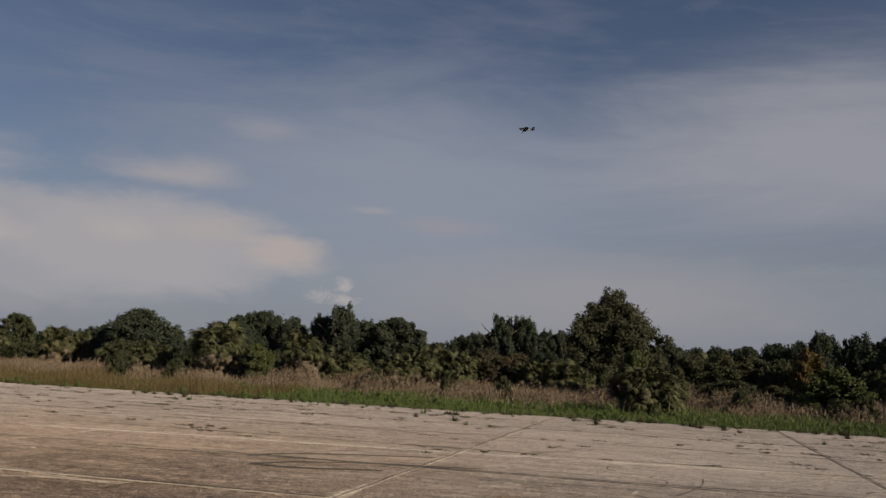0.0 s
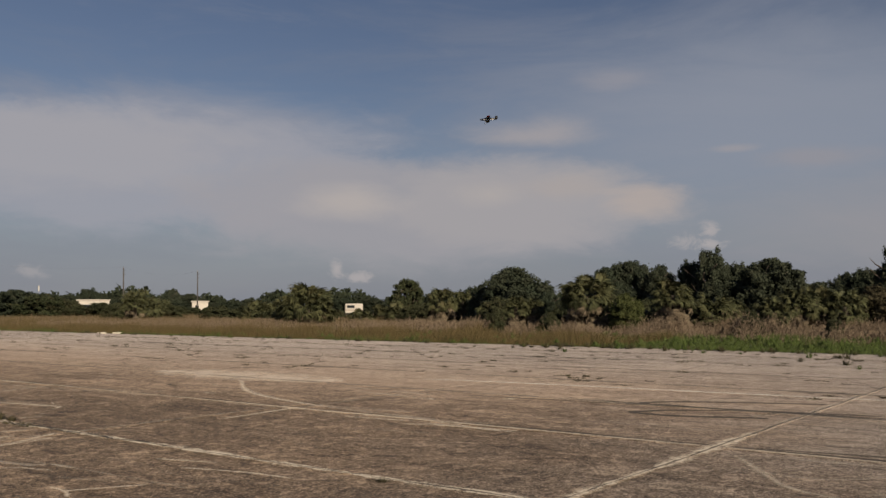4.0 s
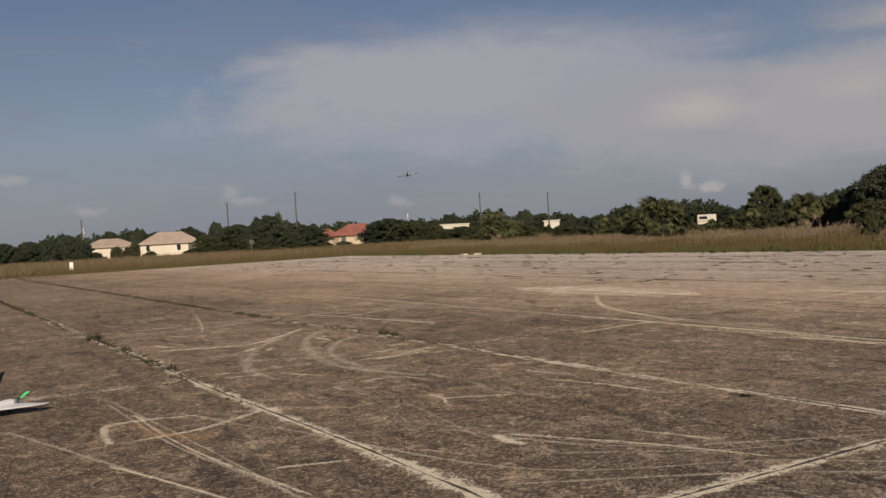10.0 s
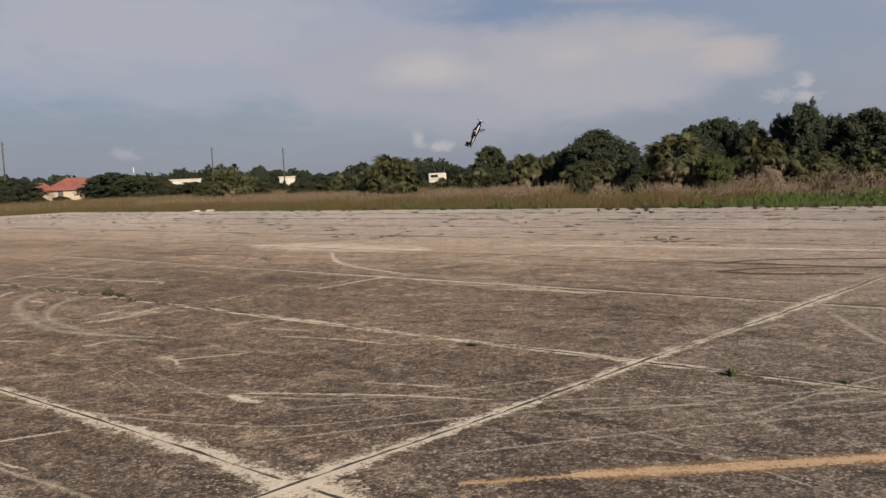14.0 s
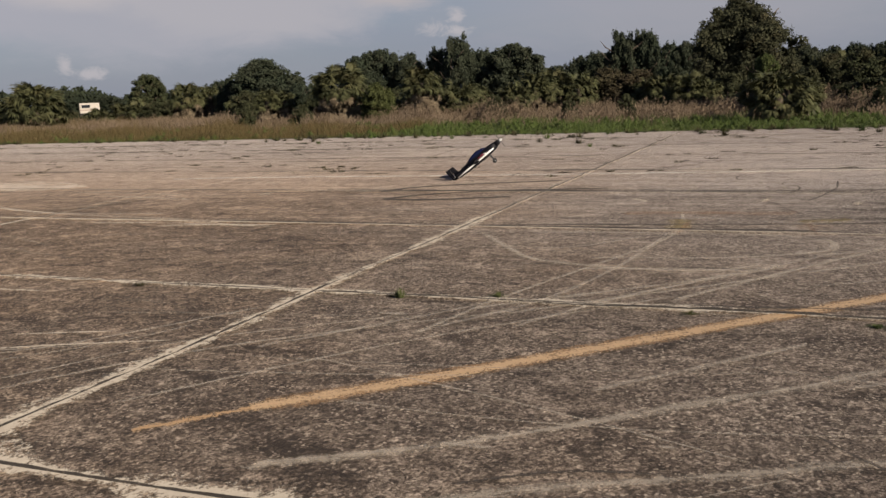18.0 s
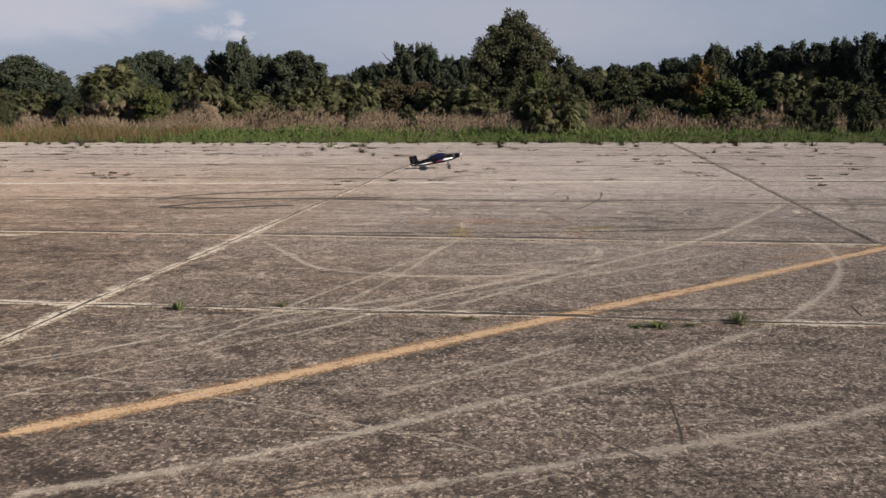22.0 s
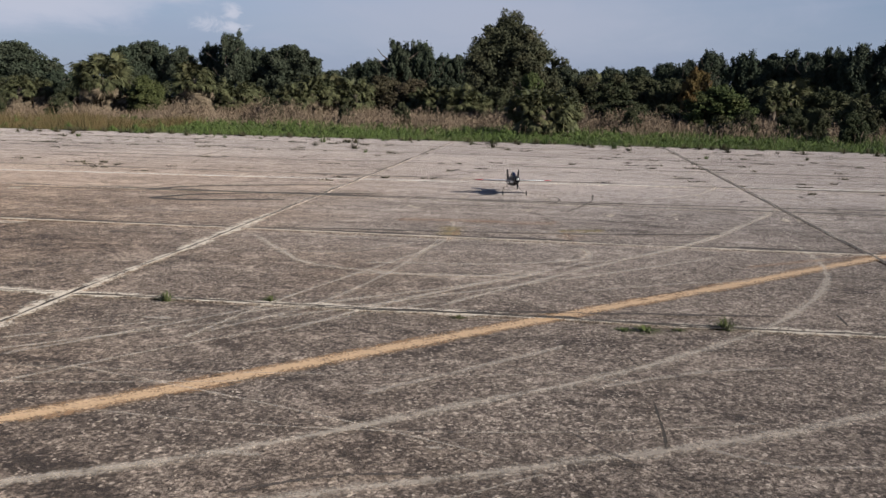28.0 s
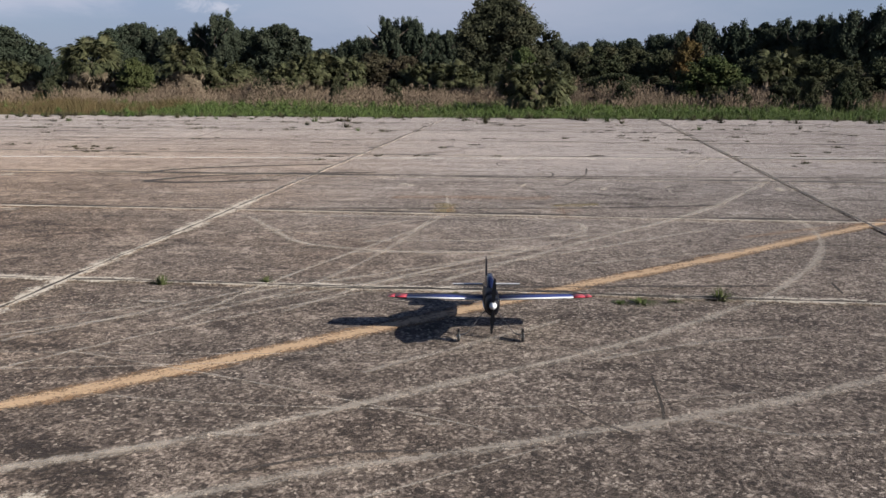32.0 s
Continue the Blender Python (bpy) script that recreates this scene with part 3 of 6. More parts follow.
grass("field_grass", np.concatenate([
    blades(36000, strip(EDGE_U - 24, EDGE_U + 4, EDGE_V - 12, EDGE_V - 0.1, 0.2), 0.10, 0.5, 0.04, 0.4, 12, 0.6),
    blades(70000, strip(EDGE_U + 2, EDGE_U + 60, EDGE_V - 60, -25, 1.2), 0.3, 0.75, 0.05, 0.35, 7, 0.5),
    blades(40000, strip(EDGE_U + 0.8, EDGE_U + 9, EDGE_V - 3, -18, 0.5), 0.16, 0.44, 0.026, 0.5, 13, 0.7),
    blades(60000, strip(EDGE_U + 2, EDGE_U + 11, -66, -18, 0.9), 0.2, 0.5, 0.024, 0.45, 9, 0.6),
    blades(50000, strip(EDGE_U - 40, EDGE_U + 10, EDGE_V - 70, EDGE_V - 4, 1.0), 0.3, 0.65, 0.06, 0.35, 8, 0.5)]),
    OLIVE_GRASS, "olive and straw coloured field grass")
grass("tall_dry_grass", np.concatenate([
    feathered(130000, strip(EDGE_U + 13.5, EDGE_U + 30, -46, 52, 1.6), 0.30, 1.0, 4, 0.5),
    feathered(4000, strip(EDGE_U + 7.5, EDGE_U + 13, -46, 52, 1.2), 0.20, 0.60, 14, 0.5),
    feathered(36000, strip(EDGE_U + 7.5, EDGE_U + 26, EDGE_V - 6, -44, 1.1), 0.28, 0.95, 15, 0.45),
    feathered(30000, strip(EDGE_U + 20, EDGE_U + 55, EDGE_V - 60, 0, 1.2), 0.5, 1.0, 5),
    blades(24000, strip(EDGE_U - 40, EDGE_U + 10, EDGE_V - 70, EDGE_V - 5, 1.0), 0.35, 0.8, 0.05, 0.2, 6, 0.35)]),
    TAN_GRASS, "tall dry tan grass behind the green verge")


def weed_tuft(at, size, n, mat, label, flat=1.0):
    rng = np.random.default_rng(int(abs(at[0] * 131 + at[1] * 977)))
    ang, spread = rng.uniform(0, 2 * math.pi, n), rng.uniform(0.1, 1.0, n)
    root = np.stack([np.cos(ang), np.sin(ang), np.zeros(n)], -1) * (rng.uniform(0, 0.35, n) * size)[:, None]
    tip = root + np.stack([np.cos(ang) * spread * size * 0.9, np.sin(ang) * spread * size * 0.9, (1.15 - spread) * size * flat], -1)
    s = np.stack([-np.sin(ang), np.cos(ang), np.zeros(n)], -1) * size * 0.05
    ob = new("weed_tuft", mesh_tris("weed_tuft", np.stack([root - s, root + s, tip], 1), mat))
    ob.location = (at[0], at[1], -0.004)
    return tagged(ob, label, "weed", group="weeds in the joints")


for x, y, s, fl in ((2.90, 6.90, 0.11, 0.9), (3.58, 6.42, 0.10, 0.6), (5.36, 4.00, 0.15, 0.32), (5.24, 4.10, 0.10, 0.3), (5.58, 3.86, 0.08, 0.3), (5.90, 3.68, 0.15, 0.7), (4.47, 5.10, 0.09, 0.4),
                    (-4.10, 14.84, 0.22, 0.7), (-3.85, 14.62, 0.18, 0.5), (-6.19, 11.37, 0.22, 0.5), (-6.9, 12.1, 0.18, 0.5), (-8.2, 13.6, 0.2, 0.5), (-3.0, 7.85, 0.12, 0.4), (1.05, 8.85, 0.14, 0.3), (-9.9, 15.4, 0.3, 0.6)):
    weed_tuft((x, y), s, 90, JOINT_WEED if y < 8 else CRACK_WEED, "small green weed tuft growing out of a concrete joint" if y < 8 else "low dull weed tuft growing out of a concrete joint", fl)
rng = random.Random(4)
for k in range(280):
    v = rng.uniform(-60, 40) if k % 2 else rng.uniform(-22, 26)
    p = grid(EDGE_U - abs(rng.gauss(0, 1.0)) * (2.6 if k % 4 == 0 else 0.5) - 0.1, v)
    weed_tuft((p.x, p.y), rng.uniform(0.14, 0.36), 40, GREEN_GRASS if k % 3 == 0 else CRACK_WEED, "low weed tuft in a crack near the grass edge", 0.7)


# ---------------------------------------------------------------- trees
def crown_mesh(name, seed, n, leaf, mat, clumps, profile, jag=0.0, fill=0.25, size=(0.16, 0.30)):
    """A crown of unit radius and half height 1: leaves laid over many clumps, which follow a profile (height, radius)."""
    r = np.random.default_rng(seed)
    hs, ws = np.array(profile).T
    t = r.uniform(0.0, 1.0, clumps) ** 0.85
    ang = r.uniform(0, 2 * math.pi, clumps)
    lobe = 1 + 0.14 * np.sin(ang * 3 + seed) + 0.10 * np.sin(ang * 5 + 2.1 * seed)
    reach = np.interp(t, hs, ws) * lobe * np.where(r.random(clumps) < fill, r.uniform(0.2, 0.7, clumps), r.uniform(0.72, 1.02, clumps))
    reach *= 1 + r.normal(0, 0.07, clumps)
    rad = r.uniform(size[0], size[1], clumps) * (1 - 0.25 * t)
    c = np.stack([np.cos(ang) * (reach - rad * 0.6), np.sin(ang) * (reach - rad * 0.6), -1 + 2 * t - rad * 0.5 + (0.35 + jag) * r.normal(0, 0.09, clumps) * t], -1)
    k = r.choice(clumps, n, p=rad ** 2 / (rad ** 2).sum())
    d = r.normal(0, 1, (n, 3))
    d[:, 2] += 0.25
    d /= np.linalg.norm(d, axis=1)[:, None]
    stretch = np.array([1.0, 1.0, 0.8 + 0.6 * jag])
    tuft = 1 + (0.16 + 0.25 * jag) * np.sin(d[:, 0] * 7 + k) * np.sin(d[:, 1] * 6 + 2 * k) * np.sin(d[:, 2] * 8 + 3 * k)
    p = c[k] + d * stretch * (rad[k] * tuft * r.uniform(0.35, 1.35, n) ** 0.6)[:, None]
    tips = r.random(n) < 0.10
    p[tips] += (d[tips] + np.array([0, 0, 0.3])) * (rad[k[tips]] * r.uniform(0.1, 0.5, tips.sum()))[:, None]
    face = d + r.normal(0, 0.8, (n, 3))
    face /= np.linalg.norm(face, axis=1)[:, None]
    a = np.cross(face, r.normal(0, 1, (n, 3)))
    a /= np.linalg.norm(a, axis=1)[:, None] + 1e-9
    b = np.cross(face, a)
    s = (leaf * r.uniform(0.5, 1.5, n))[:, None]
    inner = np.arange(n) < n // 7
    p[inner] = c[k[inner]] * 0.85 + d[inner] * (rad[k[inner]] * r.uniform(0.0, 0.55, inner.sum()))[:, None]
    s[inner] *= 3.0
    p[:, :2] /= np.percentile(np.abs(p[:, :2]), 98.5)
    lo, hi = np.percentile(p[:, 2], 0.5), np.percentile(p[:, 2], 99.6)
    p[:, 2] = -1 + 2 * (p[:, 2] - lo) / (hi - lo)
    q = np.stack([p - a * s, p + b * s * 0.6, p + a * s, p - b * s * 0.6], 1)
    return mesh_quads(name, q, mat)


def trunk_mesh(name, seed, mat):
    """A tapered trunk with limbs, of unit height."""
    r = random.Random(seed)
    bm = bmesh.new()

    def limb(a, b, r0, r1):
        t = rod_bm(a, b, r0, r1, 7)
        tmp = bpy.data.meshes.new("tmp")
        t.to_mesh(tmp)
        t.free()
        bm.from_mesh(tmp)
        bpy.data.meshes.remove(tmp)
    p = Vector((0, 0, -0.02))
    for i in range(4):
        q = p + Vector((r.uniform(-0.04, 0.04), r.uniform(-0.04, 0.04), 0.20))
        limb(p, q, 0.050 - 0.010 * i, 0.040 - 0.010 * i)
        if i:
            for _ in range(3):
                a = r.uniform(0, 6.28)
                e = q + Vector((math.cos(a) * 0.26, math.sin(a) * 0.26, r.uniform(0.08, 0.22)))
                limb(q, e, 0.020, 0.008)
                limb(e, e + Vector((math.cos(a + 0.6) * 0.12, math.sin(a + 0.6) * 0.12, 0.10)), 0.008, 0.003)
        p = q
    return from_bm(name, bm, mat, True)


DOME = ((0, 0.86), (0.35, 1.0), (0.6, 0.94), (0.8, 0.76), (0.93, 0.50), (1, 0.25))
OVATE = ((0, 0.55), (0.12, 0.80), (0.35, 1.0), (0.55, 0.95), (0.72, 0.74), (0.88, 0.46), (1, 0.18))
TALL = ((0, 0.85), (0.3, 1.0), (0.6, 0.92), (0.8, 0.76), (1, 0.50))
OAK_CROWNS = [crown_mesh("crown", 11 + i, 40000, 0.034, OAK_LEAF, 330, DOME, 0.35, 0.3, (0.08, 0.20)) for i in range(4)]
GREAT_CROWNS = [crown_mesh("crown", 23, 80000, 0.024, GREAT_LEAF, 420, OVATE, 0.9, 0.3, (0.06, 0.17))]
RAGGED_CROWNS = [crown_mesh("crown", 31 + i, 30000, 0.036, OAK_LEAF, 170, TALL, 1.0, 0.3, (0.08, 0.20)) for i in range(3)]
ROUND_CROWNS = [crown_mesh("crown", 41, 22000, 0.040, SHRUB_LEAF, 200, DOME, 0.3, 0.3, (0.09, 0.2))]
SHRUB_CROWNS = [crown_mesh("crown", 51 + i, 24000, 0.040, SHRUB_LEAF, 170, DOME, 0.8, 0.3, (0.09, 0.22)) for i in range(4)]
BRIGHT_CROWNS = [crown_mesh("crown", 61 + i, 24000, 0.040, BRIGHT_LEAF, 170, DOME, 0.8, 0.3, (0.09, 0.22)) for i in range(2)]
BROWN_CROWNS = [crown_mesh("crown", 66 + i, 24000, 0.038, BROWN_LEAF, 190, DOME, 0.8, 0.3, (0.09, 0.2)) for i in range(2)]
ORANGE_CROWNS = [crown_mesh("crown", 71, 20000, 0.045, ORANGE_LEAF, 170, DOME, 0.6, 0.3, (0.09, 0.2))]
TRUNKS = [trunk_mesh("trunk", i, BARK) for i in range(3)]


def spot(az, r, z=-0.1):
    p = bearing(az) * r
    return Vector((p.x, p.y, z))


def tree(az, r, el, half_deg, crowns, name, label, low=0.25, k=0):
    """A tree whose top stands el degrees over the horizon, seen from the camera's post."""
    h = EYE.z + r * math.tan(radians(el)) + 0.1
    w = r * math.tan(radians(half_deg))
    ob = new(name)
    ob.matrix_basis = Matrix.Translation(spot(az, r)) @ Matrix.Rotation(k * 1.7 + az, 4, "Z")
    tagged(ob, label, name)
    child("trunk", TRUNKS[k % 3], ob, Matrix.Diagonal((h * 0.9, h * 0.9, h * 0.85, 1)))
    ch = h * (1 - low) / 2
    child("crown", crowns[k % len(crowns)], ob, Matrix.Translation((0, 0, h - ch)) @ Matrix.Diagonal((w, w, ch, 1)))
    return ob


def plant(crowns, name, label, low, places):
    """places: bearing, distance, angle of the top over the horizon, half width in degrees."""
    for i, (az, r, el, hw) in enumerate(places):
        tree(az, r, el, hw, crowns, name, label, low, i)


# beyond the far end of the field
plant(OAK_CROWNS, "tree", "low dark green tree beyond the far end of the field", 0.0, [(-38.4, 150, 0.79, 0.86), (-37.2, 150, 0.6, 0.76), (-36, 150, 0.63, 0.78), (-35, 150, 0.68, 0.67), (-33.8, 150, 0.82, 0.62), (-33.1, 150, 0.51, 0.62), (-31.6, 235, 1.01, 0.63), (-30.7, 235, 0.79, 0.64), (-29.8, 230, 1.05, 0.52), (-28.9, 235, 0.84, 0.98), (-28.4, 235, 0.81, 0.99), (-27.1, 225, 1.02, 1.07), (-25.4, 190, 1.25, 0.54), (-24.1, 180, 1.04, 1.5), (-23, 175, 0.88, 1.03), (-21, 170, 0.6, 0.91), (-19.9, 172, 0.79, 1.26)])
plant(OAK_CROWNS, "tree", "low dark green tree beyond the far end of the field", 0.0, [(-18.9, 215, 0.49, 0.49), (-14.9, 150, 0.93, 1.78), (-11.9, 230, 0.66, 0.93), (-10.1, 245, 0.67, 0.58), (-9.4, 245, 0.53, 0.71), (-8.7, 190, 0.56, 0.93), (-6.3, 150, 0.94, 0.58), (-6, 150, 0.28, 1.06), (-5.5, 228, 0.6, 0.81), (-5.1, 228, 0.72, 1.0), (-3.5, 225, 0.21, 0.7), (-2.7, 150, 0.03, 1.18), (-2.7, 150, 0.3, 0.96), (-1.5, 160, 0.42, 0.9), (-0.1, 145, 0.28, 1.06), (4.3, 170, 0.47, 0.89), (6, 170, 0.47, 1.17), (7.2, 120, 0.19, 0.7)])
# the wood behind the field, west to east
plant(OAK_CROWNS, "tree", "dense dark green round-topped oak of the wood", 0.05, [(12.6, 78, 1.07, 1.27), (13.1, 72, 1.25, 0.85), (15, 70, 2.26, 2.18), (15.4, 70, 1.7, 2.21), (17.2, 66, 0.74, 0.91), (20.7, 84, 2.24, 1.07), (22.2, 86, 2.6, 1.86), (24, 84, 2.31, 1.31), (28.6, 84, 2.35, 1.36), (30.7, 80, 2.62, 2.19), (33.1, 92, 1.24, 1.39), (34.5, 96, 1.72, 0.91), (35.7, 92, 1.91, 1.4)])
plant(OAK_CROWNS, "tree", "dense dark green round-topped oak of the wood", 0.05, [(39.9, 84, 2.25, 0.98), (40.8, 84, 2.3, 0.98), (47.4, 88, 1.8, 1.37), (48.9, 90, 1.6, 1.43), (50.3, 90, 1.7, 1.42), (51.9, 90, 1.8, 1.34), (53.6, 86, 2.05, 1.18), (54.8, 84, 2.2, 0.97), (56.1, 80, 2.72, 1.28), (59.6, 80, 2.6, 1.21), (61.7, 78, 2.7, 1.22), (64.3, 76, 3.1, 1.42), (66, 76, 3.3, 1.45), (67.8, 76, 3.35, 1.55)])
plant(RAGGED_CROWNS, "tree", "dark tree with a ragged, spiky top", 0.05, [(-22.3, 170, 1.51, 1.18), (-21.6, 172, 1.69, 0.31), (-10.8, 245, 1.03, 0.79), (-6, 160, 1.02, 0.42), (25.8, 82, 2.58, 0.86), (27.1, 80, 3.25, 1.14), (37.2, 84, 3.07, 1.19), (38.6, 84, 3.03, 1.19), (58, 80, 2.68, 1.32), (60.6, 80, 2.86, 0.9), (62.9, 78, 2.95, 1.05)])
plant(GREAT_CROWNS, "tree", "tall broad dark oak standing over the wood", 0.1, [(44.0, 68, 4.75, 2.75)])
plant(ROUND_CROWNS, "tree", "round-topped green tree on a short trunk", 0.25, [(8.3, 92, 1.63, 1.01)])
plant(SHRUB_CROWNS, "shrub", "low olive green shrub before a far building", 0.0, [(-5.6, 145, -0.02, 0.6), (-4.7, 146, -0.06, 0.5), (-3.9, 145, -0.03, 0.5), (-3.2, 142, 0.02, 0.6), (-11.4, 146, 0.12, 0.6), (-9.2, 144, 0.14, 0.6), (-17.6, 150, -0.30, 0.5), (-18.8, 152, -0.28, 0.5), (-29.4, 150, -0.36, 0.4), (-27.0, 150, -0.30, 0.5), (-32.4, 150, -0.15, 0.5), (4.0, 100, -0.28, 0.5), (5.0, 98, -0.38, 0.5)])
# shrubs along the wood's edge
plant(SHRUB_CROWNS, "shrub", "low olive green shrub beyond the field", 0.0, [(-31.2, 150, 0.1, 0.38), (-30.6, 150, 0.04, 0.32), (-30.2, 160, 0.49, 0.29), (-29.3, 150, -0.24, 0.33), (-26, 165, 0.51, 0.81), (-24.5, 155, 0.19, 1.02), (-23.1, 155, 0.25, 1.03), (-13.3, 148, 0.67, 1.64), (-12.1, 148, 0.39, 1.29), (-10.1, 145, 0.21, 1.29), (-9.3, 120, 0.2, 0.71), (-6.3, 118, 0.11, 0.92), (-3.4, 110, -0.06, 1.08), (-1.8, 105, -0.03, 1.17), (0.1, 98, -0.28, 1.13), (2.9, 96, -0.33, 0.9)])
plant(SHRUB_CROWNS, "shrub", "olive green shrub at the wood's edge", 0.0, [(8.7, 82, 0.03, 0.91), (9.5, 80, 0.1, 0.91), (12, 78, 0.65, 1.13), (13.9, 56, -0.6, 0.5), (14, 64, 0.44, 1.16), (17.3, 54, -0.5, 0.7), (18.1, 62, 0.09, 0.92), (23.2, 62, 0.22, 1.11), (28.2, 64, 0.35, 1.23), (29.4, 52, -0.45, 0.7), (31.3, 60, 0.15, 1.04), (33.9, 48, -0.8, 0.5), (34.1, 62, 0.48, 1.26), (37.4, 49, -0.6, 0.6), (43.4, 60, 0.4, 1.19)])
plant(SHRUB_CROWNS, "shrub", "olive green shrub at the wood's edge", 0.0, [(48.8, 60, 1.2, 1.44), (50.5, 60, 1.35, 1.56), (51.2, 52, -0.19, 2.03), (51.6, 47, -0.7, 0.6), (52.2, 62, 1.3, 1.54), (53.6, 52, -0.37, 1.53), (53.8, 60, 1.14, 1.38), (58.3, 46, -0.7, 0.7), (59.1, 60, 0.74, 1.56), (60.9, 48, -0.42, 0.92), (62.4, 46, -0.4, 0.6), (62.6, 56, 0.69, 1.72), (64.2, 44, -0.6, 0.8), (64.4, 52, 0.16, 1.16), (66.1, 55, 0.63, 1.54)])
plant(BRIGHT_CROWNS, "shrub", "leafy bright green shrub at the wood's edge", 0.0, [(22, 55, 0.62, 1.16), (45.4, 50, 1.31, 0.9), (56.8, 50, 0.77, 1.98)])
plant(BROWN_CROWNS, "shrub", "brownish olive thicket at the wood's edge", 0.0, [(36.2, 58, 0.98, 1.83), (38.1, 57, 0.79, 1.76)])
plant(ORANGE_CROWNS, "shrub", "shrub with yellow and orange leaves before the wood", 0.25, [(55.4, 58, 1.75, 1.0)])
# the far woods on the horizon, one sheet of crowns
far = []
q = np.random.default_rng(100)
n = 52000
az_ = np.radians(q.uniform(-44, 76, n))
rr = q.uniform(285, 330, n)
hh = 5.0 + 1.3 * np.sin(az_ * 31) + 1.0 * np.sin(az_ * 83 + 1.3) + 0.7 * np.sin(az_ * 190 + rr * 0.2) + 0.5 * np.sin(az_ * 420)
p = np.stack([np.sin(az_) * rr, np.cos(az_) * rr, q.uniform(0, 1, n) ** 0.7 * hh], -1)
a, b = q.normal(0, 0.42, (n, 3)), q.normal(0, 0.36, (n, 3))
far.append(np.stack([p - a, p + b, p + a, p - b], 1))
tagged(new("far_woods", mesh_quads("far_woods", np.concatenate(far), PINE_LEAF)), "distant dark woods along the horizon", "woods", kind="stuff")


# ---------------------------------------------------------------- cabbage palms
def frond_mesh(name, seed, mat, droop):
    """One fan frond: a stalk along +x and narrow leaflets spread round its end."""
    r = random.Random(seed)
    tri = [[(0, -0.012, 0), (0, 0.012, 0), (0.55, 0, 0.0)]]
    for i in range(17):
        a = radians(-105 + 210 * i / 16)
        ln = 0.62 * (0.75 + 0.25 * math.cos(a)) * r.uniform(0.85, 1.1)
        c, s = math.cos(a), math.sin(a)
        mid = (0.5 + c * ln * 0.55, s * ln * 0.55, 0.03 - abs(s) * 0.06)
        tip = (0.5 + c * ln, s * ln, -droop * r.uniform(0.5, 1.3))
        px, py = -s * 0.050, c * 0.050
        tri += [[(0.5, 0, 0), (mid[0] - px, mid[1] - py, mid[2]), (mid[0] + px, mid[1] + py, mid[2])], [(mid[0] - px, mid[1] - py, mid[2]), tip, (mid[0] + px, mid[1] + py, mid[2])]]
    return mesh_tris(name, np.array(tri), mat)


FRONDS = [frond_mesh("frond", i, PALM_LEAF, 0.36) for i in range(3)]
DEAD_FRONDS = [frond_mesh("dead_frond", 9 + i, PALM_DEAD, 0.40) for i in range(2)]


def palm(az, r, el, size, seed, skirt=14):
    """A fan palm: a dome of green fronds of radius size over a skirt of dead fronds on the trunk."""
    rr = random.Random(seed)
    top = EYE.z + r * math.tan(radians(el)) + 0.1
    size *= 1.2
    stem = max(0.3, top - 0.98 * size)
    ob = new("cabbage_palm")
    ob.matrix_basis = Matrix.Translation(spot(az, r))
    tagged(ob, "cabbage palm with green fan fronds and a hanging brown skirt" if skirt > 12 else "cabbage palm with a round head of green fan fronds", "palm tree", group="palms along the field")
    bm = loft([[(math.cos(a * 0.785) * w, math.sin(a * 0.785) * w, z) for a in range(8)] for z, w in ((0, 0.24), (0.3 * stem, 0.18), (0.6 * stem, 0.19), (stem, 0.17), (stem + 0.25, 0.06))])
    part("trunk", bm, BARK, ob, smooth=True)
    for i in range(122):
        yaw, up = i * 2.39996 + rr.uniform(-0.3, 0.3), math.asin(rr.uniform(-0.25 if skirt > 12 else -0.6, 0.99))
        s = size * rr.uniform(0.44, 0.66)
        out = size * rr.uniform(0.18, 0.54)
        m = Matrix.Translation((math.cos(yaw) * math.cos(up) * out, math.sin(yaw) * math.cos(up) * out, stem + math.sin(up) * out)) @ Matrix.Rotation(yaw, 4, "Z") @ Matrix.Rotation(-up, 4, "Y") @ Matrix.Rotation(rr.uniform(-0.9, 0.9), 4, "X") @ Matrix.Scale(s, 4)
        child("frond", FRONDS[i % 3], ob, m)
    drop = min(stem, 1.5 * size)
    for i in range(skirt if skirt < 20 else int(skirt * 2.1)):
        yaw, up = i * 2.39996, rr.uniform(-1.50, -0.85)
        out = size * rr.uniform(0.15, 0.72)
        m = Matrix.Translation((math.cos(yaw) * out, math.sin(yaw) * out, stem - drop * rr.uniform(-0.12, 0.75))) @ Matrix.Rotation(yaw, 4, "Z") @ Matrix.Rotation(-up, 4, "Y") @ Matrix.Rotation(rr.uniform(-0.7, 0.7), 4, "X") @ Matrix.Scale(min(size * rr.uniform(0.40, 0.66), max(0.45, 0.62 * stem)), 4)
        child("dead_frond", DEAD_FRONDS[i % 2], ob, m, "withered brown frond")
    return ob


# bearing, distance, angle of the top over the horizon, radius of the head, dead fronds
FAR_PALMS = [(-8.5, 118, 0.48, 1.32, 8), (-8.2, 105, 0.94, 1.32, 10), (-7.6, 115, 0.97, 1.85, 10), (-6.6, 118, 0.45, 1.17, 8), (-1, 100, 0.43, 1.48, 8), (-0.2, 100, 0.15, 1.15, 8), (0.8, 78, 0.6, 1.09, 10), (2.1, 75, 1.48, 2.02, 16), (3.0, 77, 0.5, 0.8, 12), (5.4, 92, -0.19, 1, 8), (6.8, 92, 0.14, 1.22, 8), (7.8, 88, 0.3, 1.4, 10), (8.7, 86, -0.21, 1.16, 10), (10.5, 74, 1.16, 1.23, 26)]
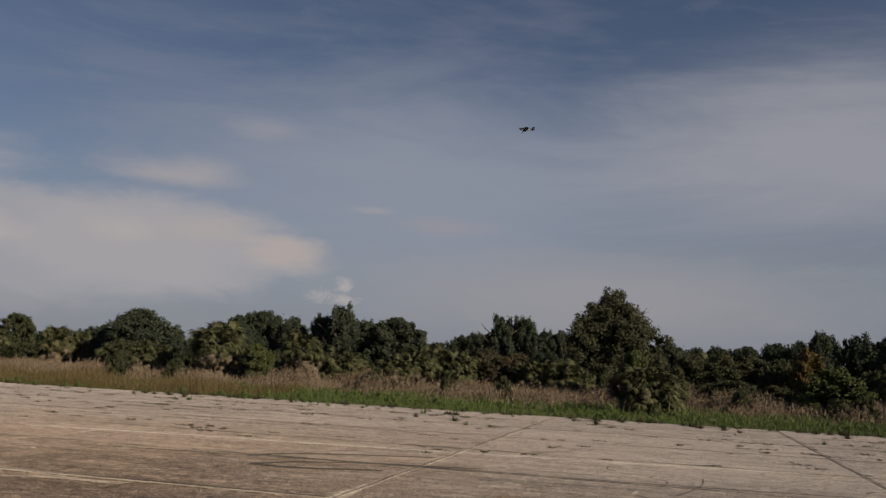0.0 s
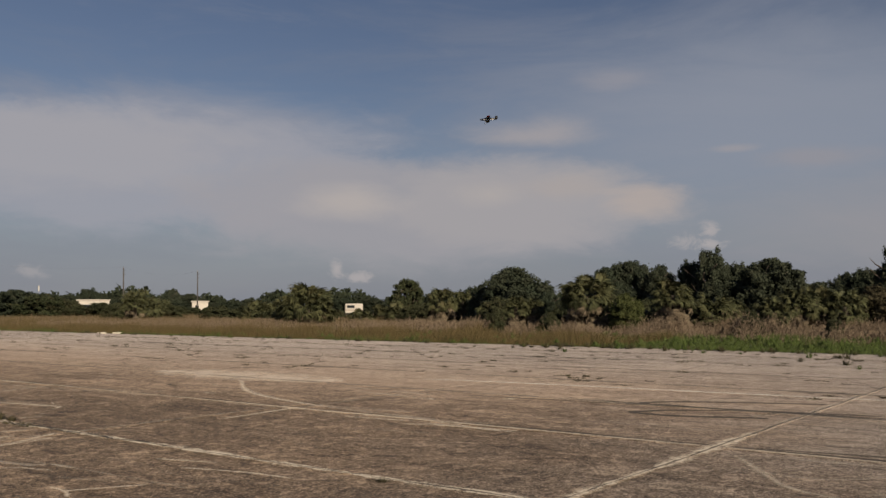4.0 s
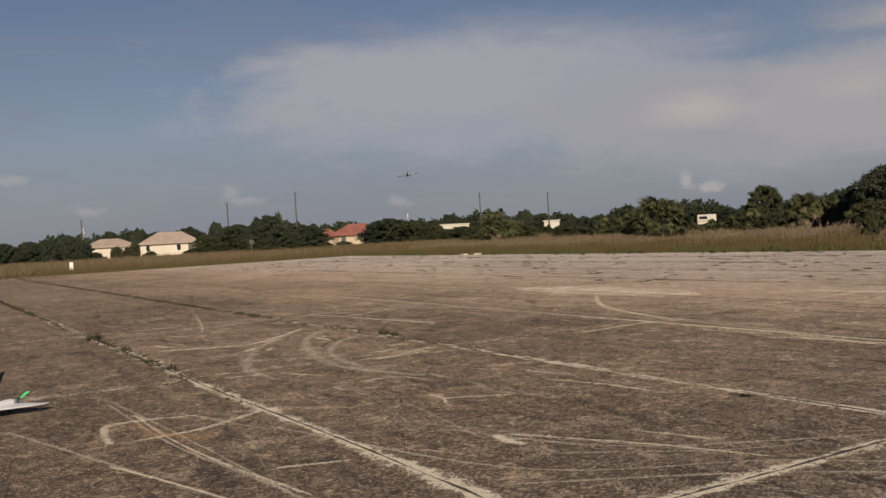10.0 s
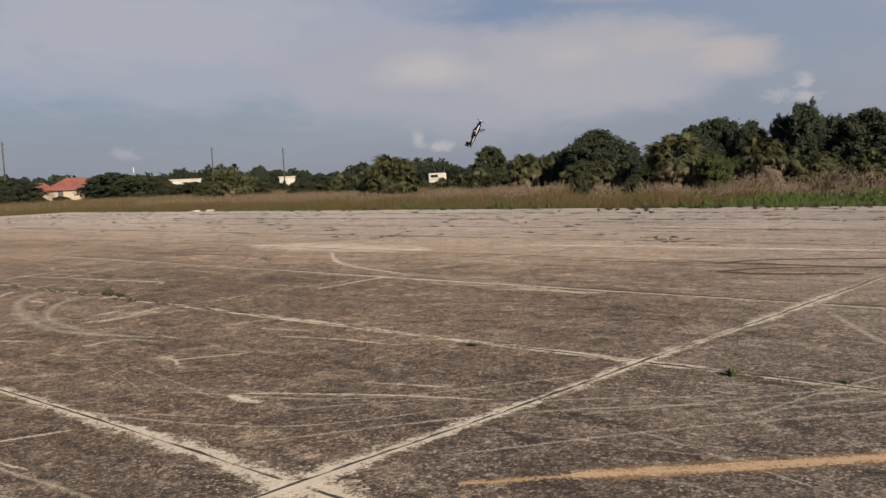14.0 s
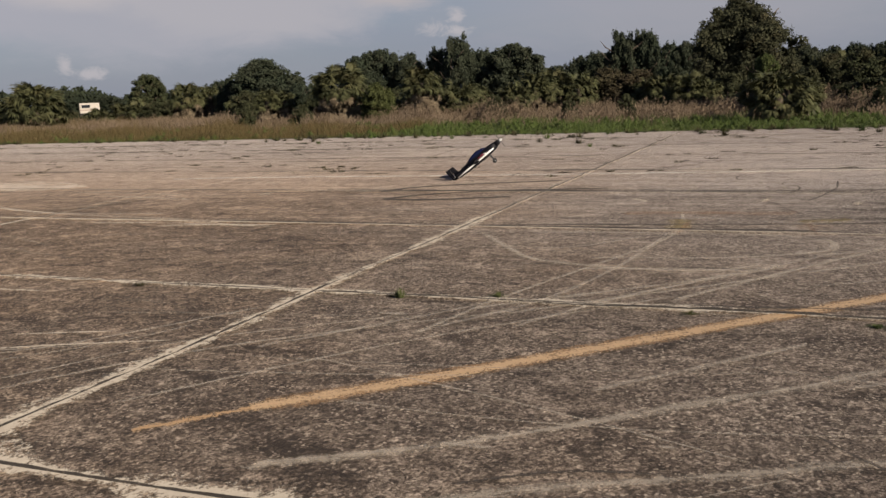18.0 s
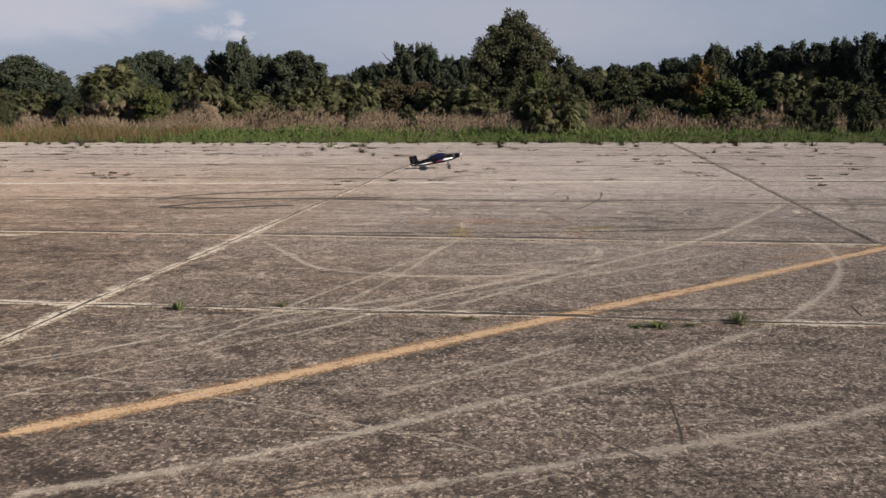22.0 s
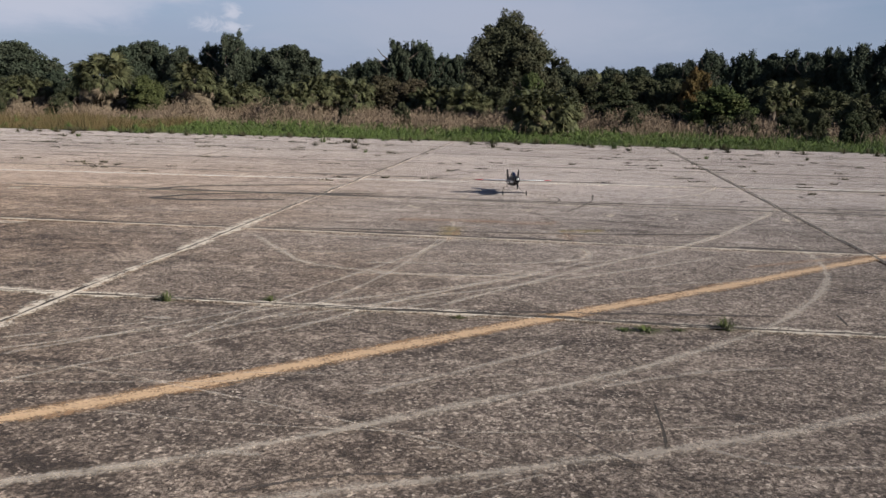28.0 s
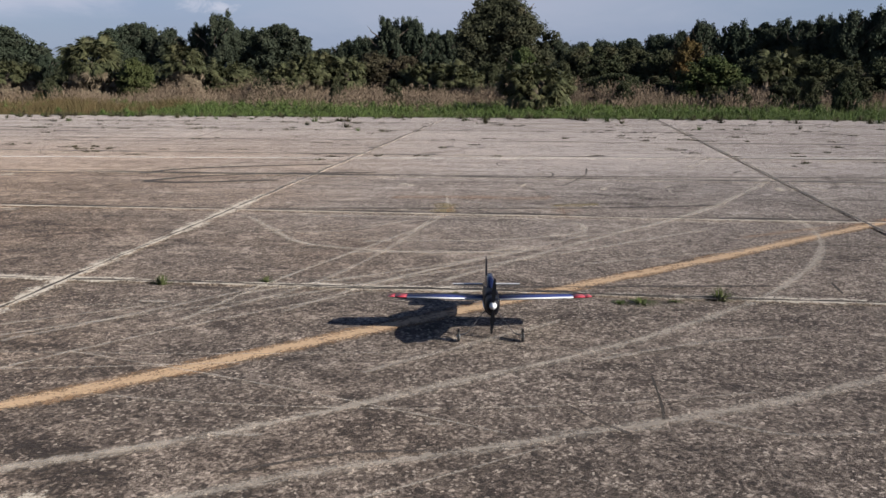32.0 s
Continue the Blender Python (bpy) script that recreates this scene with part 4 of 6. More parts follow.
WEST_PALMS = [(11.8, 75, 0.94, 0.92, 16), (13.5, 68, 0.21, 1.01, 16), (15.2, 60, 0.59, 0.86, 20), (16.3, 60, 0.43, 0.69, 22), (19.6, 57, 2.04, 1.49, 40), (23.5, 56, -0.29, 0.65, 20), (24.8, 55, 1.72, 1.14, 40), (25.9, 58, 0.53, 0.75, 26), (27.1, 57, 0.7, 1.2, 30), (28.2, 58, 0.42, 0.76, 22), (30.6, 53, 0.47, 0.9, 14), (31.8, 54, 1.01, 1.11, 16), (32.9, 56, 1.14, 0.95, 10)]
EAST_PALMS = [(34.5, 56, 0.99, 1.16, 8), (38.8, 55, 0.44, 0.88, 10), (39.7, 54, 0.78, 1.13, 12), (41.1, 53, 0.66, 1.05, 14), (42.1, 53, 0.31, 0.78, 12), (44.8, 42.5, 0.04, 0.62, 10), (46.2, 42, 0.72, 1.22, 10), (47.6, 43, 0.12, 0.68, 10), (49.5, 66, 1.47, 1.03, 4), (56.9, 47, -0.9, 0.53, 8), (59.8, 58, 0.73, 0.81, 16), (60.7, 60, 1.36, 1.4, 24), (64.3, 60, 0.66, 0.85, 12)]
for i, (az, r, el, size, skirt) in enumerate(FAR_PALMS + WEST_PALMS + EAST_PALMS):
    palm(az, r, el, size, 40 + i, skirt)


# ---------------------------------------------------------------- houses at the far end
def facing(az, r):
    """Pose at bearing az and distance r, with -y towards the camera's post."""
    return Matrix.Translation(spot(az, r, -0.12)) @ Matrix.Rotation(-radians(az), 4, "Z")


def hip_roof_bm(w, d, z, h, over, ridge):
    a, b = w / 2 + over, d / 2 + over
    bm = bmesh.new()
    vs = [bm.verts.new(p) for p in ((-a, -b, z), (a, -b, z), (a, b, z), (-a, b, z), (-a, -b, z - 0.18), (a, -b, z - 0.18), (a, b, z - 0.18), (-a, b, z - 0.18), (-ridge / 2, 0, z + h), (ridge / 2, 0, z + h))]
    for f in ((0, 1, 9, 8), (1, 2, 9), (2, 3, 8, 9), (3, 0, 8), (4, 5, 1, 0), (5, 6, 2, 1), (6, 7, 3, 2), (7, 4, 0, 3), (7, 6, 5, 4)):
        bm.faces.new([vs[i] for i in f])
    bmesh.ops.recalc_face_normals(bm, faces=bm.faces[:])
    return bm


def house(az, r, w, d, wall_h, roof_h, ridge, roof_mat, label, openings=(), wing=None, wall_mat=None):
    ob = new("house")
    ob.matrix_basis = facing(az, r)
    tagged(ob, label, "house")
    part("wall", box_bm(w, d, wall_h, (0, 0, wall_h / 2)), wall_mat or STUCCO, ob)
    part("roof", hip_roof_bm(w, d, wall_h, roof_h, 0.5, ridge), roof_mat, ob)
    for kind, x, z, ow, oh in openings:
        p = part(kind, box_bm(ow, 0.10, oh, (x, -d / 2 - 0.02, z), 0.01), DOOR_DARK if kind == "door" else WHITE_WALL, ob)
        if kind == "window":
            part("pane", box_bm(ow - 0.2, 0.04, oh - 0.2, (x, -d / 2 - 0.07, z)), GLASS_DARK, p)
    if wing:
        wx, ww, wd, wh, rh = wing
        part("wall", box_bm(ww, wd, wh, (wx, -1.0, wh / 2)), wall_mat or STUCCO, ob)
        part("roof", hip_roof_bm(ww, wd, wh, rh, 0.5, ww * 0.3), roof_mat, ob, m=Matrix.Translation((wx, -1.0, 0)))
    return ob


house(-28.13, 190, 11.2, 9.0, 2.45, 2.2, 4.6, TAN_TILE, "cream stucco house under a tan tiled hip roof", (("window", -4.2, 1.6, 0.9, 1.3), ("window", 1.6, 1.5, 1.0, 1.4), ("door", 3.9, 1.2, 1.0, 2.2)))
house(-31.55, 192, 9.4, 8.0, 2.35, 1.55, 3.5, TAN_TILE, "cream stucco house with a brown tiled roof partly hidden by bushes", (("door", 0.6, 1.1, 1.0, 2.0), ("window", 3.0, 1.4, 1.0, 1.2)))
house(-16.7, 192, 11.0, 8.0, 2.15, 2.25, 3.6, RED_TILE, "cream house with a red tiled roof behind bushes", (("door", -3.0, 1.2, 1.0, 2.2),), wing=(-6.6, 5.4, 6.0, 2.1, 1.45), wall_mat=TAN_STUCCO)
house(-41, 200, 10, 8, 2.4, 1.6, 4, TAN_TILE, "cream house with a tan tiled roof among trees", (("window", 0, 1.5, 1.2, 1.2),))


def low_building(az, r, w, z0, z1, label, name="low_building", mat=None):
    ob = new(name)
    ob.matrix_basis = facing(az, r)
    tagged(ob, label, "building")
    part("wall", box_bm(w, 8, z1 + 0.12, (0, 0, (z1 + 0.12) / 2)), mat or PALE_PANEL, ob)
    part("roof", box_bm(w + 0.5, 8.5, 0.22, (0, 0, z1 + 0.2), 0.03), PALE_PANEL, ob)
    part("window", box_bm(w * 0.22, 0.1, 0.8, (-w * 0.2, -4.03, z1 * 0.6), 0.01), GLASS_DARK, ob)
    return ob


low_building(-10.55, 230, 7.1, 0, 3.2, "low flat-roofed white building between the trees")
low_building(-4.44, 215, 3.5, 0, 2.75, "small white building between the trees")


def parked_camper(az, r):
    ob = new("camper_van")
    ob.matrix_basis = facing(az, r)
    tagged(ob, "white camper parked behind the palms", "vehicle")
    part("body", box_bm(2.9, 2.2, 1.6, (0, 0, 1.40), 0.12), PALE_PANEL, ob)
    part("window", box_bm(1.2, 0.06, 0.45, (-0.5, -1.11, 1.7), 0.02), GLASS_DARK, ob)
    part("stripe", box_bm(2.8, 0.04, 0.16, (0, -1.115, 1.15), 0.01), TAN_TILE, ob, "brown side stripe")
    for x in (-1.1, 1.1):
        bm = bmesh.new()
        bmesh.ops.create_cone(bm, cap_ends=True, segments=14, radius1=0.36, radius2=0.36, depth=0.24, matrix=Matrix.Translation((x, -0.95, 0.36)) @ Matrix.Rotation(math.pi / 2, 4, "X"))
        part("wheel", bm, RUBBER, ob)


parked_camper(4.95, 150)


# ---------------------------------------------------------------- utility line
def utility_pole(az, r, el, lean=0.0):
    h = EYE.z + r * math.tan(radians(el)) + 0.12
    ob = new("utility_pole")
    ob.matrix_basis = facing(az, r) @ Matrix.Rotation(radians(lean), 4, "Y")
    tagged(ob, "weathered wooden utility pole standing in tall grass", "pole", group="utility poles")
    part("shaft", rod_bm((0, 0, -0.2), (0, 0, h), 0.17, 0.11, 10), POLE_WOOD, ob, smooth=True)
    part("insulator", rod_bm((0, -0.05, h), (0, -0.05, h + 0.25), 0.05, 0.04, 8), STEEL, ob)
    for k, z in enumerate((0.5, 1.3)):
        part("bracket", box_bm(0.5, 0.08, 0.08, (0.2, -0.14, h - z), 0.01), POLE_WOOD, ob)
    return Vector(ob.matrix_basis @ Vector((0, 0, h + 0.2)))


tops = [utility_pole(az, r, el, le) for az, r, el, le in ((-33.07, 235, 1.84, 0.0), (-24.62, 185, 2.46, -0.6), (-20.45, 180, 2.94, -0.4), (-8.86, 185, 2.32, -0.8), (-4.60, 200, 2.12, -0.3))]
part("transformer", rod_bm((0.45, -0.2, 6.2), (0.45, -0.2, 7.2), 0.26, 0.26, 12), STEEL, bpy.data.objects["utility_pole"])


def wire(a, b, sag, drop):
    bm = bmesh.new()
    rows = []
    for i in range(13):
        t = i / 12
        c = a.lerp(b, t) - Vector((0, 0, sag * 4 * t * (1 - t) + drop))
        rows.append([(c.x + dx, c.y + dy, c.z + dz) for dx, dy, dz in ((0.005, 0, -0.003), (-0.005, 0, -0.003), (0, 0, 0.005))])
    bm.free()
    tagged(new("power_line", from_bm("power_line", loft(rows), WIRE)), "thin black power line hung between poles", "cable", group="power lines")


for a, b in zip(tops[1:], tops[2:]):
    for drop in (0.05,):
        wire(a, b, 1.2, drop)


def mast(az, r, el):
    h = EYE.z + r * math.tan(radians(el))
    ob = new("radio_mast")
    ob.matrix_basis = facing(az, r)
    tagged(ob, "slim radio mast far behind the trees", "mast")
    part("shaft", rod_bm((0, 0, 0), (0, 0, h), 0.25, 0.08, 6), STEEL, ob)
    for z in (0.80, 0.9):
        part("antenna", rod_bm((0.3, -0.3, h * z - 0.4), (0.3, -0.3, h * z + 0.7), 0.18, 0.18, 6), WHITE_WALL, ob)


mast(-13.54, 400, 1.3)
mast(-33.0, 320, 1.4)
sign = new("round_sign")
sign.matrix_basis = facing(-23.3, 150)
tagged(sign, "small pale round sign on a post in the grass", "sign")
part("post", rod_bm((0, 0, 0), (0, 0, 1.7), 0.04, 0.04, 8), STEEL, sign)
bm = bmesh.new()
bmesh.ops.create_cone(bm, cap_ends=True, segments=16, radius1=0.42, radius2=0.42, depth=0.06, matrix=Matrix.Translation((0, -0.06, 1.75)) @ Matrix.Rotation(math.pi / 2, 4, "X"))
part("disc", bm, POLE_WOOD, sign)


marker = new("marker_post", from_bm("marker_post", box_bm(0.28, 0.12, 0.95, (0, 0, 0.47), 0.02), WHITE_WALL))
marker.matrix_basis = facing(-33.75, 78)
tagged(marker, "short white marker post in the field grass", "post")
for az, w, turn in ((-10.05, 0.5, 10), (-9.15, 0.62, -6)):
    block = new("concrete_block", from_bm("concrete_block", box_bm(w, 0.35, 0.2, (0, 0, 0.10), 0.03), STUCCO))
    block.matrix_basis = facing(az, 61.5) @ Matrix.Rotation(radians(turn), 4, "Z")
    tagged(block, "pale concrete block lying in the grass beside the apron", "concrete block", group="pale blocks")


# ---------------------------------------------------------------- model aeroplane
def wing_bm(y0, y1, x_lead0, x_lead1, c0, c1, t0, t1, z0=0.0, z1=0.0, n=9):
    """A tapered wing panel with an aerofoil section between two spans."""
    rings = []
    for y, xl, c, t, z in ((y0, x_lead0, c0, t0, z0), (y1, x_lead1, c1, t1, z1)):
        ring = []
        for s in (1, -1):
            for i in range(n):
                k = i / (n - 1) if s == 1 else 1 - i / (n - 1)
                if s == -1 and i in (0, n - 1):
                    continue
                th = t * (2.97 * math.sqrt(k) * 0.5 - 0.63 * k - 1.758 * k * k * 0.5) if k < 1 else 0.0
                th = max(0.0, 5 * t * (0.2969 * math.sqrt(k) - 0.126 * k - 0.3516 * k * k + 0.2843 * k ** 3 - 0.1036 * k ** 4))
                ring.append((xl - k * c, y, z + s * th * c))
        rings.append(ring)
    return loft(rings)


def oval(x, w, top, bot, n=14, sq=2.6):
    r = []
    for i in range(n):
        a = 2 * math.pi * i / n
        c, s = math.cos(a), math.sin(a)
        y = w * math.copysign(abs(c) ** (2 / sq), c)
        z = (top if s > 0 else bot) * abs(s) ** (2 / sq)
        r.append((x, y, z if s > 0 else -z))
    return r


def wheel_bm(at, r, w):
    bm = bmesh.new()
    bmesh.ops.create_cone(bm, cap_ends=True, segments=16, radius1=r, radius2=r, depth=w, matrix=Matrix.Translation(at) @ Matrix.Rotation(math.pi / 2, 4, "X"))
    bmesh.ops.bevel(bm, geom=bm.edges[:], offset=w * 0.25, segments=2, affect="EDGES", profile=0.5)
    return bm


def model_plane(name, label, body, belly, tip, top):
    ob = new(name)
    tagged(ob, label, "model airplane")
    fus = part("fuselage", loft([oval(0.40, 0.0480, 0.062, 0.070), oval(0.30, 0.0496, 0.072, 0.084), oval(0.12, 0.0496, 0.080, 0.092), oval(-0.10, 0.0448, 0.084, 0.084), oval(-0.32, 0.0320, 0.070, 0.074), oval(-0.55, 0.0160, 0.052, 0.050), oval(-0.62, 0.0080, 0.044, 0.038)]), body, ob, smooth=True)
    part("belly", loft([oval(0.39, 0.0416, 0.001, 0.080), oval(0.12, 0.0432, 0.001, 0.101), oval(-0.32, 0.0280, 0.001, 0.080), oval(-0.58, 0.0112, 0.001, 0.052)]), body, fus, smooth=True)
    part("stripe", loft([oval(0.33, 0.0480, 0.026, 0.022, 14, 6), oval(0.12, 0.0500, 0.030, 0.026, 14, 6), oval(-0.32, 0.0332, 0.020, 0.018, 14, 6), oval(-0.56, 0.0160, 0.008, 0.008, 14, 6)]), belly, fus, "white lower side stripe", Matrix.Translation((0, 0, -0.030)), True)
    part("canopy", loft([oval(0.22, 0.0096, 0.082, 0.01), oval(0.14, 0.0336, 0.125, 0.01), oval(0.02, 0.0384, 0.150, 0.01), oval(-0.12, 0.0304, 0.125, 0.01), oval(-0.30, 0.0080, 0.066, 0.01)]), CANOPY, ob, "dark tinted canopy", smooth=True)
    part("cowl", loft([oval(0.51, 0.0280, 0.030, 0.036), oval(0.49, 0.0400, 0.043, 0.052), oval(0.395, 0.0480, 0.058, 0.066)]), NAVY, ob, smooth=True)
    sp = part("spinner", loft([oval(0.51, 0.024, 0.024, 0.024, 12, 2), oval(0.54, 0.019, 0.019, 0.019, 12, 2), oval(0.575, 0.006, 0.006, 0.006, 12, 2)]), WHITE, ob, "white spinner", smooth=True)
    for s in (1, -1):
        part("propeller_blade", loft([[(0.525, -0.006, s * 0.02), (0.531, 0.006, s * 0.02), (0.528, 0.006, s * 0.02)], [(0.520, s * 0.004 - 0.014, s * 0.085), (0.534, s * 0.004 + 0.014, s * 0.082), (0.530, s * 0.004 + 0.014, s * 0.082)], [(0.526, s * 0.010 - 0.006, s * 0.168), (0.530, s * 0.010 + 0.006, s * 0.165), (0.528, s * 0.010 + 0.006, s * 0.165)]]), BLACK, sp)
    for s in (1, -1):
        w = part("wing", wing_bm(s * 0.04, s * 0.54, 0.16, 0.1024, 0.27, 0.1883, 0.15, 0.14, -0.012, -0.0005), top, ob, smooth=True)
        part("leading_edge", wing_bm(s * 0.045, s * 0.54, 0.1635, 0.1060, 0.075, 0.055, 0.28, 0.28, -0.012, -0.0005), WHITE, w, "white leading edge", smooth=True)
        part("wing_end", wing_bm(s * 0.54, s * 0.62, 0.1024, 0.086, 0.1883, 0.166, 0.14, 0.10), tip, w, "red outer wing panel", smooth=True)
        part("wing_tip", wing_bm(s * 0.62, s * 0.665, 0.086, 0.075, 0.166, 0.15, 0.10, 0.07), tip, w, "red wing tip", smooth=True)
        part("rear_skin", wing_bm(s * 0.06, s * 0.56, 0.010, -0.010, 0.118, 0.075, 0.23, 0.20, -0.0105, 0.001), body, w, "black rear half of the wing", smooth=True)
        part("wing_underside", wing_bm(s * 0.07, s * 0.64, 0.148, 0.078, 0.245, 0.15, 0.13, 0.10, -0.0190, -0.007), body, w, "dark lower wing skin", smooth=True)
        part("aileron", wing_bm(s * 0.12, s * 0.64, -0.108, -0.078, 0.055, 0.040, 0.10, 0.10, -0.012, 0.0), body, w)
        for o in (w, *w.children):
            o.data.transform(Matrix.Diagonal((1, 1, 0.62, 1)))
        st = part("stabilizer", wing_bm(s * 0.012, s * 0.235, -0.47, -0.50, 0.10, 0.07, 0.07, 0.06, 0.012, 0.012), body, ob)
        part("elevator", wing_bm(s * 0.025, s * 0.245, -0.572, -0.572, 0.075, 0.055, 0.06, 0.05, 0.012, 0.012), belly, st)
        part("landing_leg", loft([[(0.20 + a, s * y, z) for a in (0.012, -0.012)] + [(0.20 - 0.011, s * y, z - 0.005), (0.20 + 0.011, s * y, z - 0.005)] for y, z in ((0.02, -0.062), (0.045, -0.080), (0.150, -0.215), (0.190, -0.228))]), CARBON, ob)
        wh = part("wheel", wheel_bm((0.20, s * 0.205, -0.237), 0.036, 0.014), RUBBER, ob)
        part("hub", wheel_bm((0.20, s * 0.205, -0.237), 0.012, 0.024), STEEL, wh)
        part("wheel_pant", loft([oval(0.205 + dx, wy, t, b_, 10, 2) for dx, wy, t, b_ in ((0.045, 0.004, 0.004, 0.003), (0.025, 0.009, 0.010, 0.003), (-0.025, 0.008, 0.008, 0.002), (-0.05, 0.004, 0.005, 0.002))]), NAVY, ob, "dark wheel pant", Matrix.Translation((0, s * 0.205, -0.200)), True)
    fin = part("fin", loft([[(-0.47, 0.007, 0.03), (-0.47, -0.007, 0.03), (-0.575, -0.006, 0.03), (-0.575, 0.006, 0.03)], [(-0.52, 0.004, 0.205), (-0.50, -0.004, 0.205), (-0.60, -0.004, 0.205), (-0.60, 0.004, 0.205)]]), body, ob)
    part("rudder", loft([[(-0.58, 0.006, -0.03), (-0.58, -0.006, -0.03), (-0.665, -0.003, -0.03), (-0.665, 0.003, -0.03)], [(-0.60, 0.004, 0.210), (-0.60, -0.004, 0.210), (-0.675, -0.002, 0.210), (-0.675, 0.002, 0.210)]]), body, fin)
    part("tail_leg", rod_bm((-0.585, 0, -0.015), (-0.62, 0, -0.075), 0.004, 0.004, 6), CARBON, ob)
    part("tail_wheel", wheel_bm((-0.622, 0, -0.082), 0.016, 0.012), RUBBER, ob)
    return ob


plane = model_plane("stunt_model_airplane", "black and white stunt model airplane with red wing tips", NAVY, WHITE, RED, BLUE)


def parked_jet():
    """A foam delta with a pusher propeller, its nose towards +x."""
    ob = new("parked_model_jet")
    tagged(ob, "white foam delta model with a green propeller parked on concrete", "model airplane")
    part("fuselage", loft([oval(0.48, 0.006, 0.006, 0.006), oval(0.40, 0.030, 0.022, 0.020), oval(0.20, 0.055, 0.050, 0.035), oval(-0.15, 0.065, 0.065, 0.040), oval(-0.45, 0.050, 0.060, 0.030), oval(-0.58, 0.030, 0.040, 0.015)]), WHITE, ob, smooth=True)
    part("canopy", loft([oval(0.27, 0.006, 0.045, 0.005), oval(0.20, 0.024, 0.075, 0.005), oval(0.10, 0.024, 0.080, 0.005), oval(0.0, 0.006, 0.060, 0.005)]), CANOPY, ob, "dark canopy", smooth=True)
    for s in (1, -1):
        w = part("wing", wing_bm(s * 0.05, s * 0.50, 0.20, -0.35, 0.70, 0.20, 0.06, 0.06), WHITE, ob)
        part("wing_tip", wing_bm(s * 0.50, s * 0.55, -0.35, -0.40, 0.20, 0.12, 0.06, 0.05), WHITE, w)
        part("elevon", wing_bm(s * 0.36, s * 0.48, -0.46, -0.50, 0.07, 0.05, 0.10, 0.10, 0.012, 0.012), BLACK, w, "black elevon patch")
    part("fin", loft([[(0.15, 0.010, 0.04), (0.15, -0.010, 0.04), (-0.12, -0.010, 0.04), (-0.12, 0.010, 0.04)], [(-0.10, 0.008, 0.22), (-0.10, -0.008, 0.22), (-0.26, -0.008, 0.22), (-0.26, 0.008, 0.22)], [(-0.34, 0.004, 0.42), (-0.34, -0.004, 0.42), (-0.40, -0.004, 0.42), (-0.40, 0.004, 0.42)]]), BLACK, ob, "black swept fin")
    hub = part("propeller_hub", rod_bm((-0.57, 0, 0.03), (-0.65, 0, 0.03), 0.018, 0.012, 10), BLACK, ob)
    for s in (1, -1):
        part("propeller_blade", loft([[(-0.62, s * 0.01, 0.03 - s * 0.004), (-0.63, s * 0.01, 0.03 + s * 0.016), (-0.634, s * 0.01, 0.03 + s * 0.016)], [(-0.615, s * 0.08, 0.03 + s * 0.035), (-0.635, s * 0.07, 0.03 + s * 0.075), (-0.640, s * 0.07, 0.03 + s * 0.075)], [(-0.62, s * 0.16, 0.03 + s * 0.085), (-0.63, s * 0.155, 0.03 + s * 0.105), (-0.633, s * 0.155, 0.03 + s * 0.105)]]), GREEN, hub, "bright green propeller blade")
    for x, y in ((0.25, 0.0), (-0.3, 0.12), (-0.3, -0.12)):
        part("wheel", wheel_bm((x, y, -0.075), 0.022, 0.014), RUBBER, ob)
    ob.matrix_basis = pose(-6.66, 8.27, 0.085, 0, 0, 265) @ Matrix.Scale(0.85, 4)


parked_jet()


# ---------------------------------------------------------------- marks on the concrete
def curve_points(pts, n):
    """Smooth curve through a few points."""
    p = [Vector((*q, 0)) for q in pts]
    p = [p[0] * 2 - p[1]] + p + [p[-1] * 2 - p[-2]]
    out = []
    for i in range(1, len(p) - 2):
        a, b, c, d = p[i - 1:i + 3]
        for k in range(n):
            t = k / n
            out.append(0.5 * ((2 * b) + (c - a) * t + (2 * a - 5 * b + 4 * c - d) * t * t + (3 * b - a - 3 * c + d) * t ** 3))
    out.append(p[-2])
    return out


MARK_Z = [0.003]


def ribbon(name, pts, width, mat, label, n=10, seed=0, rag=0.15, ends=1.0, flare=(), wander=0.0, rounded=False):
    r = random.Random(seed + len(pts))
    line = curve_points(pts, n)
    MARK_Z[0] += 0.00012
    verts, uvs, s, drift = [], [], 0.0, 0.0
    for i, p in enumerate(line):
        t = (line[min(i + 1, len(line) - 1)] - line[max(i - 1, 0)]).normalized()
        drift = 0.72 * drift + 0.28 * r.uniform(-2.2, 2.2)
        k = max(0.15, 1 + rag * drift) * (1 if 0 < i < len(line) - 1 else ends)
        if rounded:
            k *= math.sqrt(max(0.01, 1 - (2 * i / (len(line) - 1) - 1) ** 2))
        for f in flare:
            k *= 1 + 1.5 * math.exp(-((p.x - f[0]) ** 2 + (p.y - f[1]) ** 2) / 0.16)
        side = Vector((-t.y, t.x, 0)) * width / 2 * k
        if wander:
            p = p + Vector((-t.y, t.x, 0)) * wander * drift
        if i:
            s += (p - line[i - 1]).length
        for sg, v in ((1, 1), (-1, 0)):
            q = p + side * sg
            verts.append((q.x, q.y, MARK_Z[0]))
            uvs.append((s, v))
    faces = [(2 * i, 2 * i + 1, 2 * i + 3, 2 * i + 2) for i in range(len(line) - 1)]
    me = mesh_from(name, verts, faces, mat)
    layer = me.uv_layers.new(name="UVMap")
    for lp in me.loops:
        layer.data[lp.index].uv = uvs[lp.vertex_index]
    ob = new(name, me)
    ob.visible_shadow = False
    return tagged(ob, label, "marking", kind="structure")


def gv(u, v):
    p = grid(u, v)
    return (p.x, p.y)


